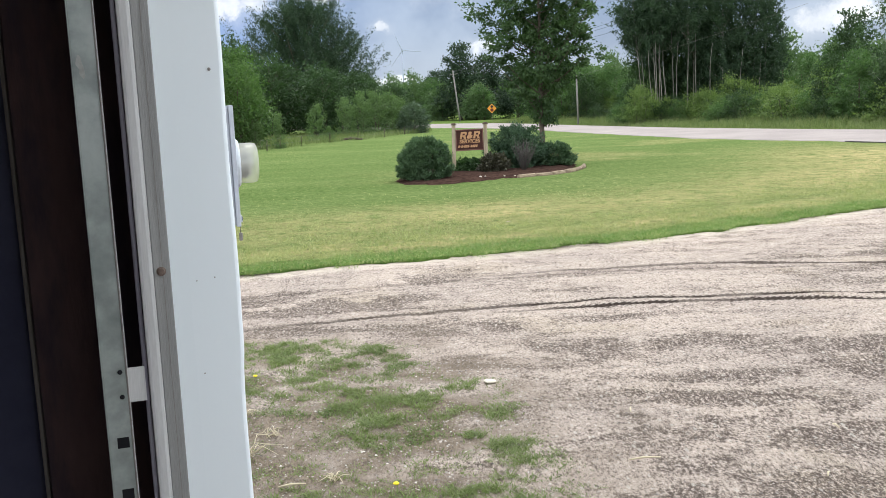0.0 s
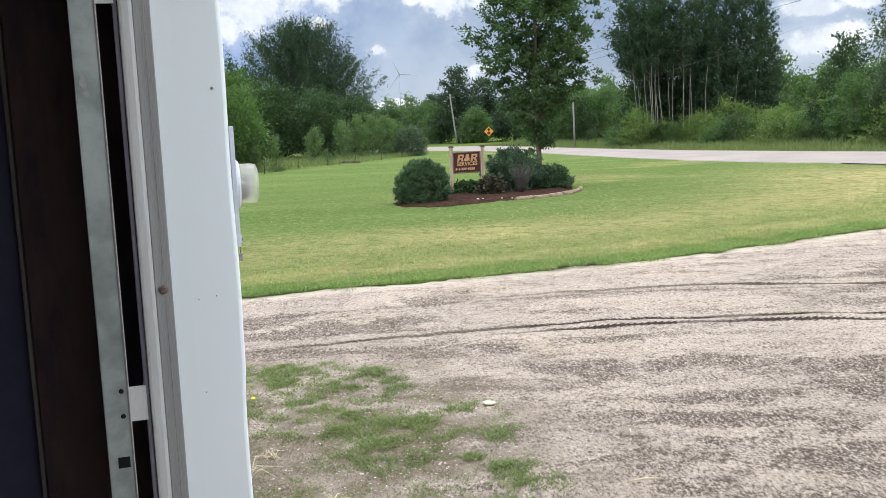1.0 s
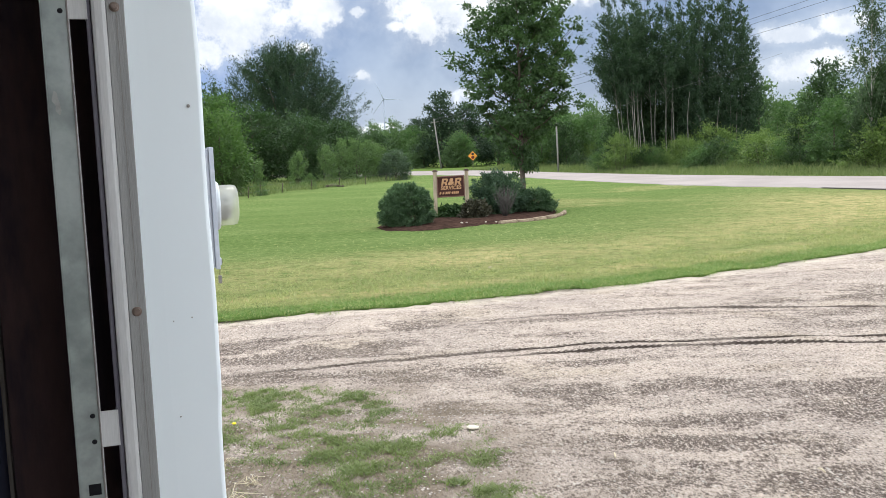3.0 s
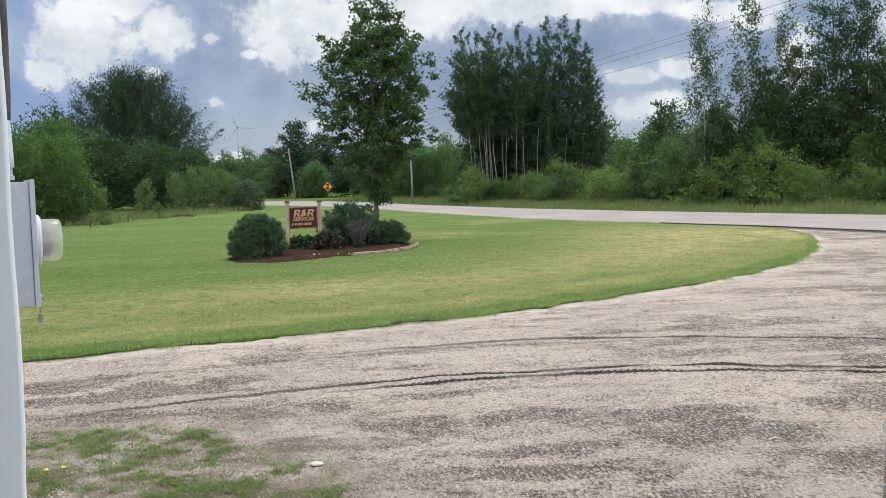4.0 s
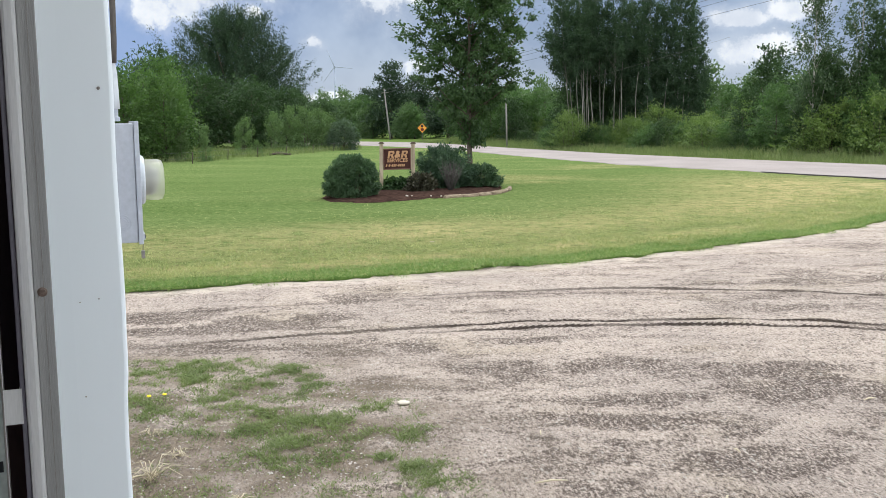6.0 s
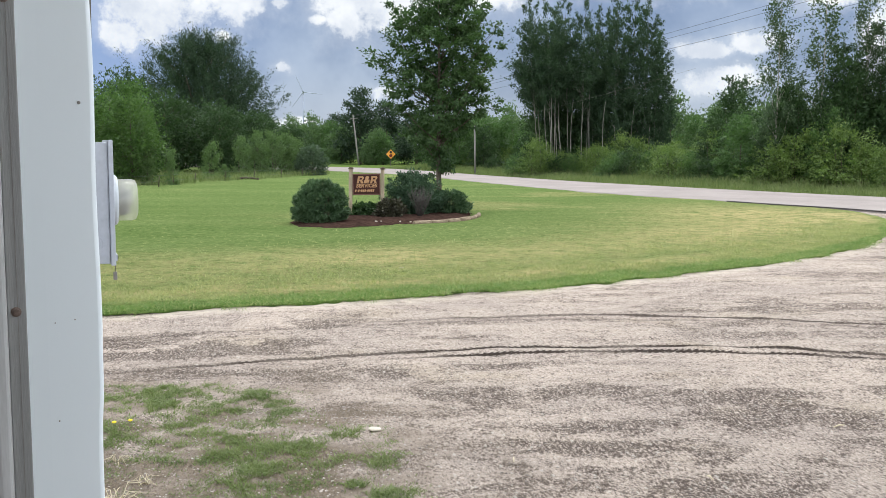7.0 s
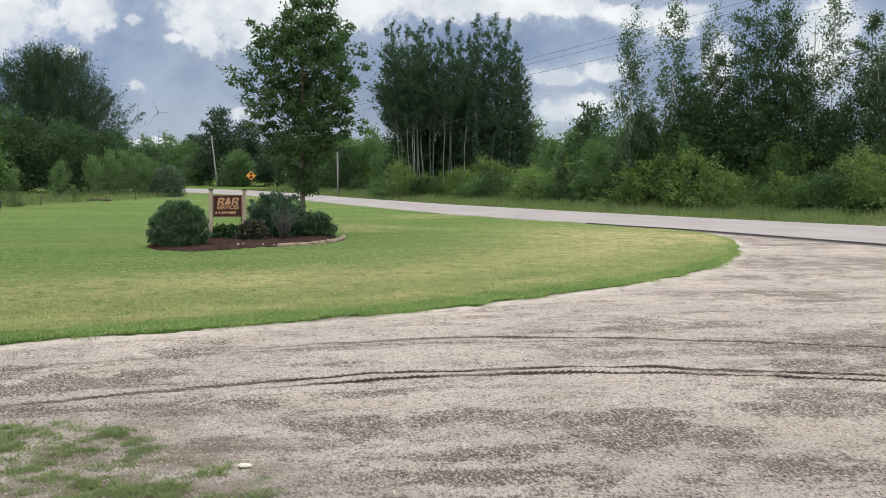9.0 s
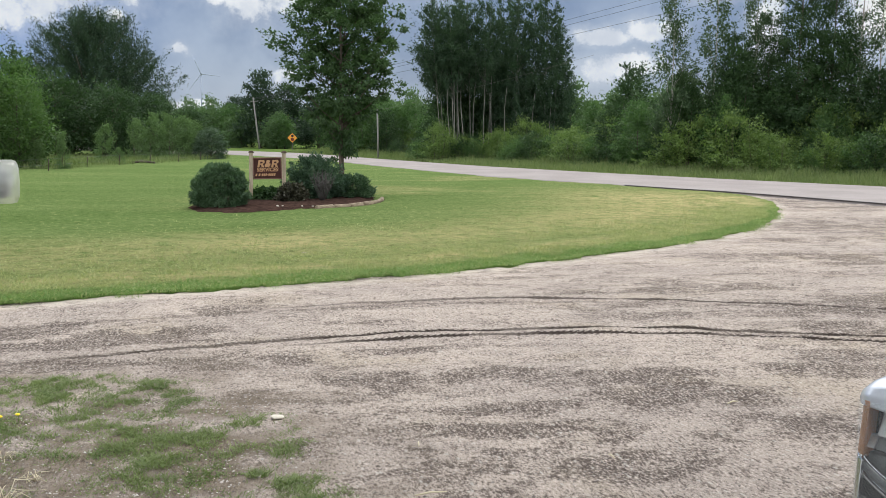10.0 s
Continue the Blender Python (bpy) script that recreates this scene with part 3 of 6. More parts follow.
def rough_noise(x, y, cell, shift=0, octaves=4):
    total, amount = 0, 0
    for k in range(octaves):
        total = total + value_noise(x, y, cell / 2 ** k, shift + k) * 0.55 ** k
        amount += 0.55 ** k
    return total / amount


def bump_at(value, centre, half):
    return np.clip(1 - np.abs(value - centre) / half, 0, 1)


# ---- plan: drive, lawn and road ----
EDGE_X = [-60, -20, -8, -2.4, -1.4, -0.4, 0.9, 1.9, 3.3, 4.7, 5.6, 6.6, 8.2, 10.0, 11.7, 13.3, 14.4, 15.1, 15.3]
EDGE_Y = [4.0, 6.6, 8.6, 9.85, 10.1, 10.35, 10.75, 11.1, 11.6, 12.3, 12.8, 13.4, 14.5, 16.1, 18.1, 20.4, 22.4, 24.4, 25.6]
NEAR_X = [-60, -12, -0.2, 2.5, 4.2, 5.6, 7.1, 8.0, 9.4, 10.7, 12.0, 13.3, 14.1, 15.3, 16.2, 17.2, 22, 31, 52]
NEAR_Y = [104, 84, 72, 67.6, 63.8, 59.2, 53.8, 47.8, 41.3, 36.6, 33.3, 30.6, 28.4, 26.3, 23.4, 20.2, 10, -6, -38]
FAR_X = [-60, -12, -0.2, 3.9, 6.1, 8.3, 10.1, 12.2, 13.8, 16.9, 19.7, 22.0, 24.0, 32, 41, 62]
FAR_Y = [117, 96, 85.5, 81, 77, 69.4, 60.9, 53.0, 47.4, 39.9, 34.4, 30.4, 27.2, 13.5, -2, -32]


def lawn_near(x):
    return np.interp(x, EDGE_X, EDGE_Y)


def lawn_far(x):
    return np.interp(x, NEAR_X, NEAR_Y)


def sheet(name, xs, ys, z_fn, mat, label, category, attributes=None, rows=None):
    """A ground sheet: columns at xs; ys is one row list for all, or a grid of its own."""
    if rows is None:
        gx, gy = np.meshgrid(xs, ys)
    else:
        gx, gy = rows
    gz = z_fn(gx, gy)
    r, c = gx.shape
    idx = np.arange(r * c).reshape(r, c)
    faces = np.stack([idx[:-1, :-1], idx[:-1, 1:], idx[1:, 1:], idx[1:, :-1]], -1).reshape(-1, 4)
    ob = fast_mesh(name, np.stack([gx, gy, gz], -1).reshape(-1, 3), faces, mat)
    for key, fn in (attributes or {}).items():
        layer = ob.data.attributes.new(key, "FLOAT", "POINT")
        layer.data.foreach_set("value", np.asarray(fn(gx, gy), dtype=np.float32).ravel())
    ob.data.polygons.foreach_set("use_smooth", [True] * len(ob.data.polygons))
    return tagged(ob, label, category, kind="structure")


# the ground to the horizon
reach = np.concatenate([[-4000, -1500, -500], np.arange(-200, 201, 20), [500, 1500, 4000]])
sheet("ground", reach, reach, lambda x, y: x * 0.0 - 0.06, FIELD, "rough green field grass reaching to the horizon", "ground")

RUT_X = [-3.0, -0.9, -0.1, 0.9, 1.9, 2.9, 3.9, 4.6, 6.0, 8.0, 11.0]
RUT_Y = [6.95, 7.45, 7.65, 7.80, 7.88, 7.80, 7.62, 7.38, 6.85, 5.9, 4.2]
RUT2_X = [-3.0, -1.3, -0.1, 1.0, 2.2, 3.4, 4.5, 5.3, 7.0, 9.0, 11.0]
RUT2_Y = [8.1, 8.75, 9.0, 9.35, 9.42, 9.33, 9.02, 8.7, 8.0, 7.0, 5.8]


def smooth_line(xs, ys):
    """A rounded line through the plan points."""
    fx = np.arange(xs[0], xs[-1], 0.04)
    k = np.exp(-np.linspace(-2.5, 2.5, 51) ** 2)
    return fx, np.convolve(np.pad(np.interp(fx, xs, ys), 25, mode="edge"), k / k.sum(), "valid")


LANES = {"main": smooth_line(RUT_X, RUT_Y), "second": smooth_line(RUT2_X, RUT2_Y)}


def lane_off(lane):
    return lambda x, y: np.clip(y - np.interp(x, *LANES[lane]), -0.8, 0.8)


def lane_strength(lane, side):
    """How hard a tyre has bitten along one of its two lines, 0..1."""
    def strength(x, y):
        if lane == "main":
            worn = np.clip(rough_noise(x, y * 0.2, 0.9, 3 + side, 4) * 2.6 - 0.10, 0.75, 1.0) * np.clip((x + 1.9) / 1.2, 0, 1)
            return worn * (1.0 if side > 0 else np.clip((x - 0.3) / 0.8, 0, 1))
        worn = np.clip(rough_noise(x, y * 0.2, 1.5, 9 + side, 3) * 3.6 - 1.05, 0, 0.85)
        return worn * (1.0 if side > 0 else 0.45) * (0.35 + 0.65 * np.clip((x - 0.3) / 3, 0, 1))
    return strength


def rut_marks(x, y):
    """How deep the tyres have sunk, 0..1."""
    total = np.zeros_like(x)
    for lane in LANES:
        off = lane_off(lane)(x, y)
        for side in (-1, 1):
            total = np.maximum(total, bump_at(off, side * 0.115, 0.075) * lane_strength(lane, side)(x, y))
    return total


# darker raked-up stretches of the drive, and painted shade beside the truck: x, y, half length, half width, strength
DARKS = [(0.95, 6.45, 0.55, 0.42, 0.8), (1.85, 6.45, 0.6, 0.3, 0.6), (1.35, 5.05, 0.6, 0.42, 0.8), (3.1, 5.75, 0.75, 0.5, 0.8), (2.05, 5.1, 0.4, 0.3, 0.45), (0.3, 6.1, 0.35, 0.4, 0.6), (2.1, 4.45, 0.5, 0.28, 0.6),
         (-1.4, 8.4, 1.5, 0.55, 0.75), (0.1, 7.1, 0.9, 0.22, 0.6), (1.3, 7.3, 0.7, 0.15, 0.45), (3.15, 6.2, 0.5, 0.3, 0.5), (1.05, 6.6, 0.5, 0.4, 0.5), (1.8, 5.6, 0.6, 0.25, 0.5), (0.6, 9.3, 1.6, 0.3, 0.4),
         (4.6, 6.3, 0.9, 0.5, 0.6), (1.75, 3.75, 0.7, 0.4, 0.7), (3.4, 4.9, 0.7, 0.35, 0.6), (1.2, 4.1, 0.35, 0.3, 0.5), (5.2, 9.9, 1.6, 0.5, 0.45), (8.2, 12.1, 2.2, 0.8, 0.4), (2.9, 3.4, 1.0, 0.5, 0.9), (4.2, 4.3, 0.8, 0.6, 0.7), (7.5, 9.0, 1.8, 0.6, 0.4), (10.0, 14.0, 2.0, 0.6, 0.3), (7.4, 8.4, 2.4, 1.1, 0.55), (1.75, 3.0, 0.5, 0.35, 0.9), (12.5, 16.5, 3.0, 2.0, 0.5), (5.6, 7.4, 1.4, 0.5, 0.5), (15.5, 21.5, 2.0, 2.5, 0.4)]


# clumps of weeds: x, y, half width, half depth, fullness
WEED_CLUMPS = [(-1.15, 6.55, 0.34, 0.36, 1.0), (-1.9, 6.5, 0.5, 0.4, 0.9), (-0.59, 6.13, 0.20, 0.20, 1.0), (-0.31, 6.02, 0.16, 0.17, 1.0), (-0.40, 6.53, 0.18, 0.16, 0.9), (-0.87, 5.90, 0.16, 0.16, 0.9), (-0.94, 5.54, 0.16, 0.16, 0.9),
               (-0.63, 5.37, 0.20, 0.24, 1.0), (-0.41, 5.29, 0.24, 0.27, 1.0), (-0.34, 4.89, 0.22, 0.24, 1.0), (-0.16, 5.36, 0.16, 0.18, 0.9), (0.03, 5.50, 0.14, 0.14, 1.0), (0.20, 4.98, 0.07, 0.13, 1.0), (0.36, 5.07, 0.11, 0.14, 1.0),
               (0.35, 5.39, 0.08, 0.09, 0.8), (0.20, 5.61, 0.05, 0.08, 0.8), (-0.08, 5.15, 0.14, 0.14, 0.9), (0.20, 4.66, 0.13, 0.17, 0.8), (0.45, 4.59, 0.16, 0.17, 0.75), (-0.03, 4.44, 0.22, 0.12, 0.9), (0.43, 4.34, 0.16, 0.12, 0.9),
               (-0.14, 4.51, 0.10, 0.10, 0.8), (-0.76, 4.50, 0.07, 0.08, 0.8), (-1.5, 5.6, 0.35, 0.25, 0.6), (-0.6, 4.0, 0.3, 0.2, 0.7), (0.2, 3.9, 0.4, 0.25, 0.8), (-1.6, 6.0, 0.3, 0.2, 0.5)]


def patch_cover(x, y):
    """Where weeds grow, 0..1: a ragged tongue from the wall to the drive with bare spots in it."""
    edge = np.interp(y, [3.2, 4.2, 4.8, 5.3, 5.7, 5.9, 6.1, 6.6, 6.95], [0.85, 0.72, 0.52, 0.56, 0.48, 0.08, 0.0, -0.05, -0.7])
    inside = np.clip((edge - x) / 0.30, 0, 1) * np.clip((7.0 - y) / 0.15, 0, 1)
    grown = np.zeros_like(x)
    for px, py, rx, ry, k in WEED_CLUMPS:
        grown = np.maximum(grown, k * np.exp(-(((x - px) / rx) ** 2 + ((y - py) / ry) ** 2) * 0.8))
    ragged_in = rough_noise(x, y * 1.15, 0.30, 21, 5) * 1.6 + rough_noise(x, y, 0.09, 27, 3) * 1.6 - 1.6
    return np.clip(grown * 1.15 + ragged_in * (0.40 + 0.60 * grown) + 0.16, 0.10, 1) * inside


def soil_cover(x, y):
    near = np.exp(-(((x + 0.9) / 1.25) ** 2 + ((y - 5.0) / 1.7) ** 2))
    return np.clip(near * 1.5 * (rough_noise(x, y, 0.30, 5, 5) * 2.6 - 0.70), 0, 0.85)


def gravel_height(x, y):
    z = (rough_noise(x, y, 1.6, 2) - 0.5) * 0.045 + (rough_noise(x, y, 0.22, 9, 3) - 0.5) * 0.016
    lined = np.clip(rough_noise(x * 0.25, y * 2.0, 0.6, 14, 3) - 0.5, 0, 1) * 0.05
    calm = np.clip((np.hypot(x, y - 6) - 14) / 10, 0, 1)
    z = z + (rough_noise(x, y, 0.13, 19, 2) - 0.5) * 0.034 * (0.25 + gravel_darkened(x, y))
    return (z + lined) * (1 - calm) - rut_marks(x, y) * 0.005 - 0.012


def gravel_darkened(x, y):
    raked_shade = np.zeros_like(x)
    for px, py, rx, ry, k in DARKS:
        raked_shade = np.maximum(raked_shade, k * np.clip(1.25 - ((x - px) / rx) ** 2 - ((y - py) / ry) ** 2, 0, 1))
    torn = np.clip(rough_noise(x * 0.8, y * 1.2, 0.30, 44, 5) * 4.0 - 1.2, 0, 1)
    scuff = np.clip(rough_noise(x * 0.4, y * 1.6, 0.55, 33, 5) * 4.0 - 2.2, 0, 1) * 0.55
    return np.clip(raked_shade * torn * 1.1 + scuff, 0, 0.9)


gx = np.concatenate([[-70, -45, -30, -20, -14, -9, -6], np.arange(-4.0, 9.0, 0.0275), np.arange(9.0, 16, 0.12), np.arange(16, 26, 0.5), [28, 32, 38, 46, 60]])
gy = np.concatenate([[-60, -40, -25, -14, -8, -4, -1, 1], np.arange(2.2, 10.2, 0.03), np.arange(10.2, 14, 0.08), np.arange(14, 30, 0.4)])
sheet("driveway", gx, gy, gravel_height, GRAVEL, "pale pinkish grey gravel drive with dark tyre ruts", "driveway",
      {"darkened": gravel_darkened, "soil": soil_cover, "rim": lambda x, y: bump_at(y - lawn_near(x), -0.16, 0.26) * np.clip(rough_noise(x, y, 0.6, 58) * 2.2 - 0.1, 0, 1), **{lane + "_off": lane_off(lane) for lane in LANES},
       **{lane + "_far": lane_strength(lane, 1) for lane in LANES}, **{lane + "_near": lane_strength(lane, -1) for lane in LANES}})

# the lawn: columns between its ragged near edge and the road
lx = np.concatenate([np.arange(-60, -8, 2.0), np.arange(-8, -3, 0.25), np.arange(-3, 9, 0.05), np.arange(9, 15.3, 0.07), [15.3]])
lv = np.linspace(0, 1, 150) ** 2.2
ragged = (rough_noise(lx, lx * 0, 0.5, 51) - 0.5) * 0.34 + (rough_noise(lx, lx * 0, 0.13, 53, 2) - 0.5) * 0.12
e0, e1 = lawn_near(lx) + ragged, lawn_far(lx) - 0.05
LX, LV = np.meshgrid(lx, lv)
LY = e0[None, :] + (np.maximum(e1 - e0, 0.3))[None, :] * LV


def lawn_height(x, y):
    return 0.022 + (rough_noise(x, y, 2.5, 61) - 0.5) * 0.05 + (rough_noise(x, y, 0.3, 62, 3) - 0.5) * 0.03 - np.where(LV == 0, 0.035, 0)


def lawn_dry(x, y):
    inset = y - lawn_near(x)
    band = np.maximum(bump_at(inset, 1.2, 1.0), 0.75 * bump_at(inset, 3.4, 3.2)) * (0.50 + 0.85 * rough_noise(x, y, 1.0, 71)) * np.clip(1.3 - np.abs(x - 1.5) / 9, 0.15, 1)
    tip = np.exp(-(((x - 12.0) / 3.2) ** 2 + ((y - 24.0) / 4.5) ** 2)) * 0.85
    flank = np.exp(-(((x - 8.5) / 3.5) ** 2 + ((y - 19.0) / 3.0) ** 2)) * 0.45
    return np.clip(band * 1.0 + tip + flank + np.clip(rough_noise(x * 0.5, y, 2.4, 73) * 2 - 1.1, 0, 0.4) * np.clip((x + 3) / 6, 0.2, 1), 0, 0.95)


def lawn_lush(x, y):
    inset = y - lawn_near(x)
    return np.clip(bump_at(inset, 0.10, 0.60) * (rough_noise(x, y, 0.5, 81) * 2.6 - 0.50), 0, 0.65) * np.clip(1.2 - np.abs(x - 2) / 30, 0.3, 1)


sheet("lawn", None, None, lawn_height, LAWN, "mown green lawn with straw-dry yellow patches", "lawn", {"dry": lawn_dry, "lush": lawn_lush}, (LX, LY))

# the road: strips between its two edges, with a thin dark lip on the near side
along = np.linspace(0, 1, 160)


def even(xs, ys):
    step = np.concatenate([[0], np.cumsum(np.hypot(np.diff(xs), np.diff(ys)))])
    return np.interp(along * step[-1], step, xs), np.interp(along * step[-1], step, ys)


nx_, ny_ = even(NEAR_X, NEAR_Y)
fx_, fy_ = even(FAR_X, FAR_Y)
lay = np.concatenate([[-0.012, 0.0], np.linspace(0.004, 0.996, 10), [1.0, 1.012]])[:, None]
RX, RY = nx_ + (fx_ - nx_) * lay, ny_ + (fy_ - ny_) * lay


def road_height(x, y):
    crown = np.sin(np.clip(lay, 0, 1) * math.pi) * 0.07
    return crown + 0.055 + np.where((lay < 0) | (lay > 1), -0.10, 0) + 0 * x


sheet("road", None, None, road_height, ROAD, "pale pinkish grey worn asphalt road curving away", "road", None, (RX, RY))
lip = np.array([-0.010, 0.006])[:, None]
sheet("road_edge", None, None, lambda x, y: 0.062 + 0 * x, LIPDARK, "thin dark lip along the near edge of the asphalt road", "road edge", None,
      ((nx_ + (fx_ - nx_) * lip)[:, nx_ > 13.4], (ny_ + (fy_ - ny_) * lip)[:, nx_ > 13.4]))

# ---- garage: its frame of reference stands on the outer corner of the door jamb ----
GARAGE = pose(-0.425, 1.72, 0, 0, 0, 16)


def setting(name, bm, mat, label, category):
    ob = part(name, bm, mat, None, label, m=GARAGE)
    return tagged(ob, label, category, kind="structure")


setting("floor", boxed(-6.5, 0.06, -4.6, 0.72, -0.30, 0.02, bevel=0.01), SLAB, "bare grey concrete garage slab", "floor")
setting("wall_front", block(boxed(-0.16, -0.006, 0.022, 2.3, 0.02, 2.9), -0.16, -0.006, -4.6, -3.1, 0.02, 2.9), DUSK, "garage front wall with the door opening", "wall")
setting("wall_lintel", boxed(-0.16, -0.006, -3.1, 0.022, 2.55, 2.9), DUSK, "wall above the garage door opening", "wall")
setting("wall_side", boxed(-6.5, -0.162, 0.60, 0.72, 0.02, 2.9), DUSK, "inner side wall of the garage, its unlit look put in the colour", "wall")
setting("wall_far_side", boxed(-6.5, -0.162, -4.72, -4.6, 0.02, 2.9), SHADEWOOD, "boarded side wall of the garage, coloured dark for indoor shade", "wall")
setting("wall_back", boxed(-6.62, -6.5, -4.72, 0.72, 0.02, 2.9), SHADEWOOD, "boarded back wall of the garage, coloured dark for indoor shade", "wall")
setting("wall_store", boxed(-4.0, -0.162, 2.2, 2.3, 0.0, 2.9), SIDING, "white end wall of the garage wing", "wall")
setting("ceiling", boxed(-6.5, -0.02, -4.6, 2.3, 2.904, 2.96), SHADEWOOD, "boarded garage ceiling, coloured dark for indoor shade", "ceiling")
roof_bm = bmesh.new()
corners = [(-6.9, 3.0), (-3.2, 4.6), (0.35, 3.0), (0.35, 2.97), (-3.2, 4.52), (-6.9, 2.97)]
near_v = [roof_bm.verts.new((x, -4.9, z)) for x, z in corners]
far_v = [roof_bm.verts.new((x, 2.45, z)) for x, z in corners]
roof_bm.faces.new(near_v), roof_bm.faces.new(list(reversed(far_v)))
for i in range(6):
    roof_bm.faces.new((near_v[i], far_v[i], far_v[(i + 1) % 6], near_v[(i + 1) % 6]))
bmesh.ops.recalc_face_normals(roof_bm, faces=roof_bm.faces)
setting("roof", roof_bm, ROOFING, "dark low gable roof over the garage", "roof")
sid = thing("wall_cladding", "white horizontal lap siding beside the garage door", "siding", m=GARAGE)
sid["kind"] = "structure"
for k in range(14):
    z = 0.06 + k * 0.2
    ring = [(-0.005, z), (-0.0005, z), (-0.0035, z + 0.2), (-0.005, z + 0.2)]
    for y0, y1 in ((0.05, 2.3), (-4.6, -3.1)):
        bm = bmesh.new()
        a = [bm.verts.new((x, y0, zz)) for x, zz in ring]
        b = [bm.verts.new((x, y1, zz)) for x, zz in ring]
        bm.faces.new(a), bm.faces.new(list(reversed(b)))
        for i in range(4):
            bm.faces.new((a[i], b[i], b[(i + 1) % 4], a[(i + 1) % 4]))
        bmesh.ops.recalc_face_normals(bm, faces=bm.faces)
        part("plank", bm, SIDING, sid)

# studs and boards on the dark side wall, seen past the door track
for x in (-0.433, -1.05, -1.66):
    strip = thing("wall_strip", "narrow weathered strip edging the dark garage boards", "trim strip", "strips on the side wall", GARAGE)
    part("batten", boxed(x - 0.002, x + 0.007, 0.540, 0.598, 0.06, 2.86, bevel=0.002), STUD, strip)
    part("sole_plate", boxed(x - 0.10, x + 0.08, 0.50, 0.598, 0.02, 0.058, bevel=0.003), STUD, strip)
panel = thing("wall_board", "brown plywood sheet between the wall studs, darkened for indoor shade", "board", m=GARAGE)
part("sheet", boxed(-0.425, -0.18, 0.560, 0.598, 0.02, 2.9, bevel=0.003), SHADEWOOD, panel)

# the jamb in folded white metal, its edge a little wavy
jamb = thing("door_1", "white metal-clad garage door jamb with grey stop strip", "door jamb", m=GARAGE)
jamb["kind"] = "structure"
bm = bmesh.new()
steps = 70
rng = np.random.default_rng(5)
columns = []
for k in range(steps + 1):
    z = 0.02 + 2.53 * k / steps
    w = 0.0022 * math.sin(z * 5.1) + 0.0016 * math.sin(z * 13.7 + 1) + 0.0022 * math.exp(-((z - 1.30) / 0.03) ** 2)
    bow = 0.0006 * math.sin(z * 3.3 + 0.6)
    pts = [(-0.117, 0.022), (-0.117, 0.0), (-0.085, 0.0 + bow * 1.2), (-0.045, bow), (-0.006 + w, 0.0 + bow * 0.6), (0.0 + w, 0.003), (0.002 + w, 0.012), (0.002 + w * 0.6, 0.050), (-0.004, 0.050)]
    columns.append([bm.verts.new((x, y, z)) for x, y in pts])
for a, b in zip(columns, columns[1:]):
    for i in range(len(a) - 1):
        bm.faces.new((a[i], a[i + 1], b[i + 1], b[i])).smooth = i > 3
bmesh.ops.recalc_face_normals(bm, faces=bm.faces)
part("casing", bm, COIL, jamb, "white folded metal casing")
part("stop_strip", boxed(-0.146, -0.1165, -0.005, 0.02, 0.02, 2.55, bevel=0.002), VINYL, jamb, "grey vinyl stop strip")
part("stop_ridge", boxed(-0.170, -0.1465, -0.016, 0.02, 0.02, 2.55, bevel=0.006), RIDGE, jamb, "pale rounded ridge of the stop strip")
part("seal", boxed(-0.179, -0.1705, -0.006, 0.02, 0.02, 2.55, bevel=0.003), RUBBER, jamb, "grey rubber weather seal")
part("groove", boxed(-0.1305, -0.1295, -0.0056, -0.004, 0.02, 2.55), GRIME, jamb)
screw_profile = [(0.0085, 0.0), (0.0085, 0.0015), (0.006, 0.0022), (0.0058, 0.0055), (0.003, 0.006)]
for z in (0.40, 0.93, 1.452, 1.974, 2.45):
    part("screw", turned(screw_profile, 14), RUST, jamb, "rusty screw head", m=Matrix.Translation((-0.1325, -0.005, z)) @ Matrix.Rotation(radians(90), 4, "X"))
for x, z, r in ((-0.022, 1.806, 0.0030), (-0.040, 1.432, 0.0014), (-0.071, 1.254, 0.0014), (-0.072, 1.428, 0.0012)):
    part("nail", turned([(r, 0.0), (r * 0.8, 0.0016), (r * 0.3, 0.002)], 10), GRIME, jamb, m=Matrix.Translation((x, -0.001, z)) @ Matrix.Rotation(radians(90), 4, "X"))

track = thing("door_track", "galvanised steel garage door track on wall brackets", "door track", m=GARAGE)
part("rail", boxed(-0.2475, -0.207, -0.012, -0.0095, 0.03, 2.5, bevel=0.001), ZINC, track)
part("flange", boxed(-0.2495, -0.2475, -0.012, 0.022, 0.03, 2.5, bevel=0.0008), ZINC, track)
part("edge", boxed(-0.2058, -0.2046, -0.0142, -0.013, 0.03, 2.5), RIDGE, track)
part("lip", boxed(-0.2085, -0.2055, -0.014, 0.024, 0.03, 2.5, bevel=0.001), GRIME, track)
for z in (0.30, 1.25, 1.985):
    plate = part("bracket", block(boxed(-0.207, -0.176, -0.007, -0.004, z - 0.032, z + 0.032, bevel=0.001), -0.18, -0.176, -0.006, 0.03, z - 0.032, z + 0.032), RIDGE, track, "pale steel wall bracket")
    for dz in (-0.022, 0.024):
        part("rivet", turned([(0.0045, 0), (0.004, 0.0014), (0.002, 0.002)], 10), HOLE, plate, m=Matrix.Translation((-0.218, -0.0122, z + dz + 0.003)) @ Matrix.Rotation(radians(90), 4, "X"))
for z in (1.146, 1.048, 0.946, 0.846):
    part("slot", boxed(-0.2335, -0.213, -0.0128, -0.0116, z - 0.010, z + 0.010), HOLE, track, "dark punched slot")
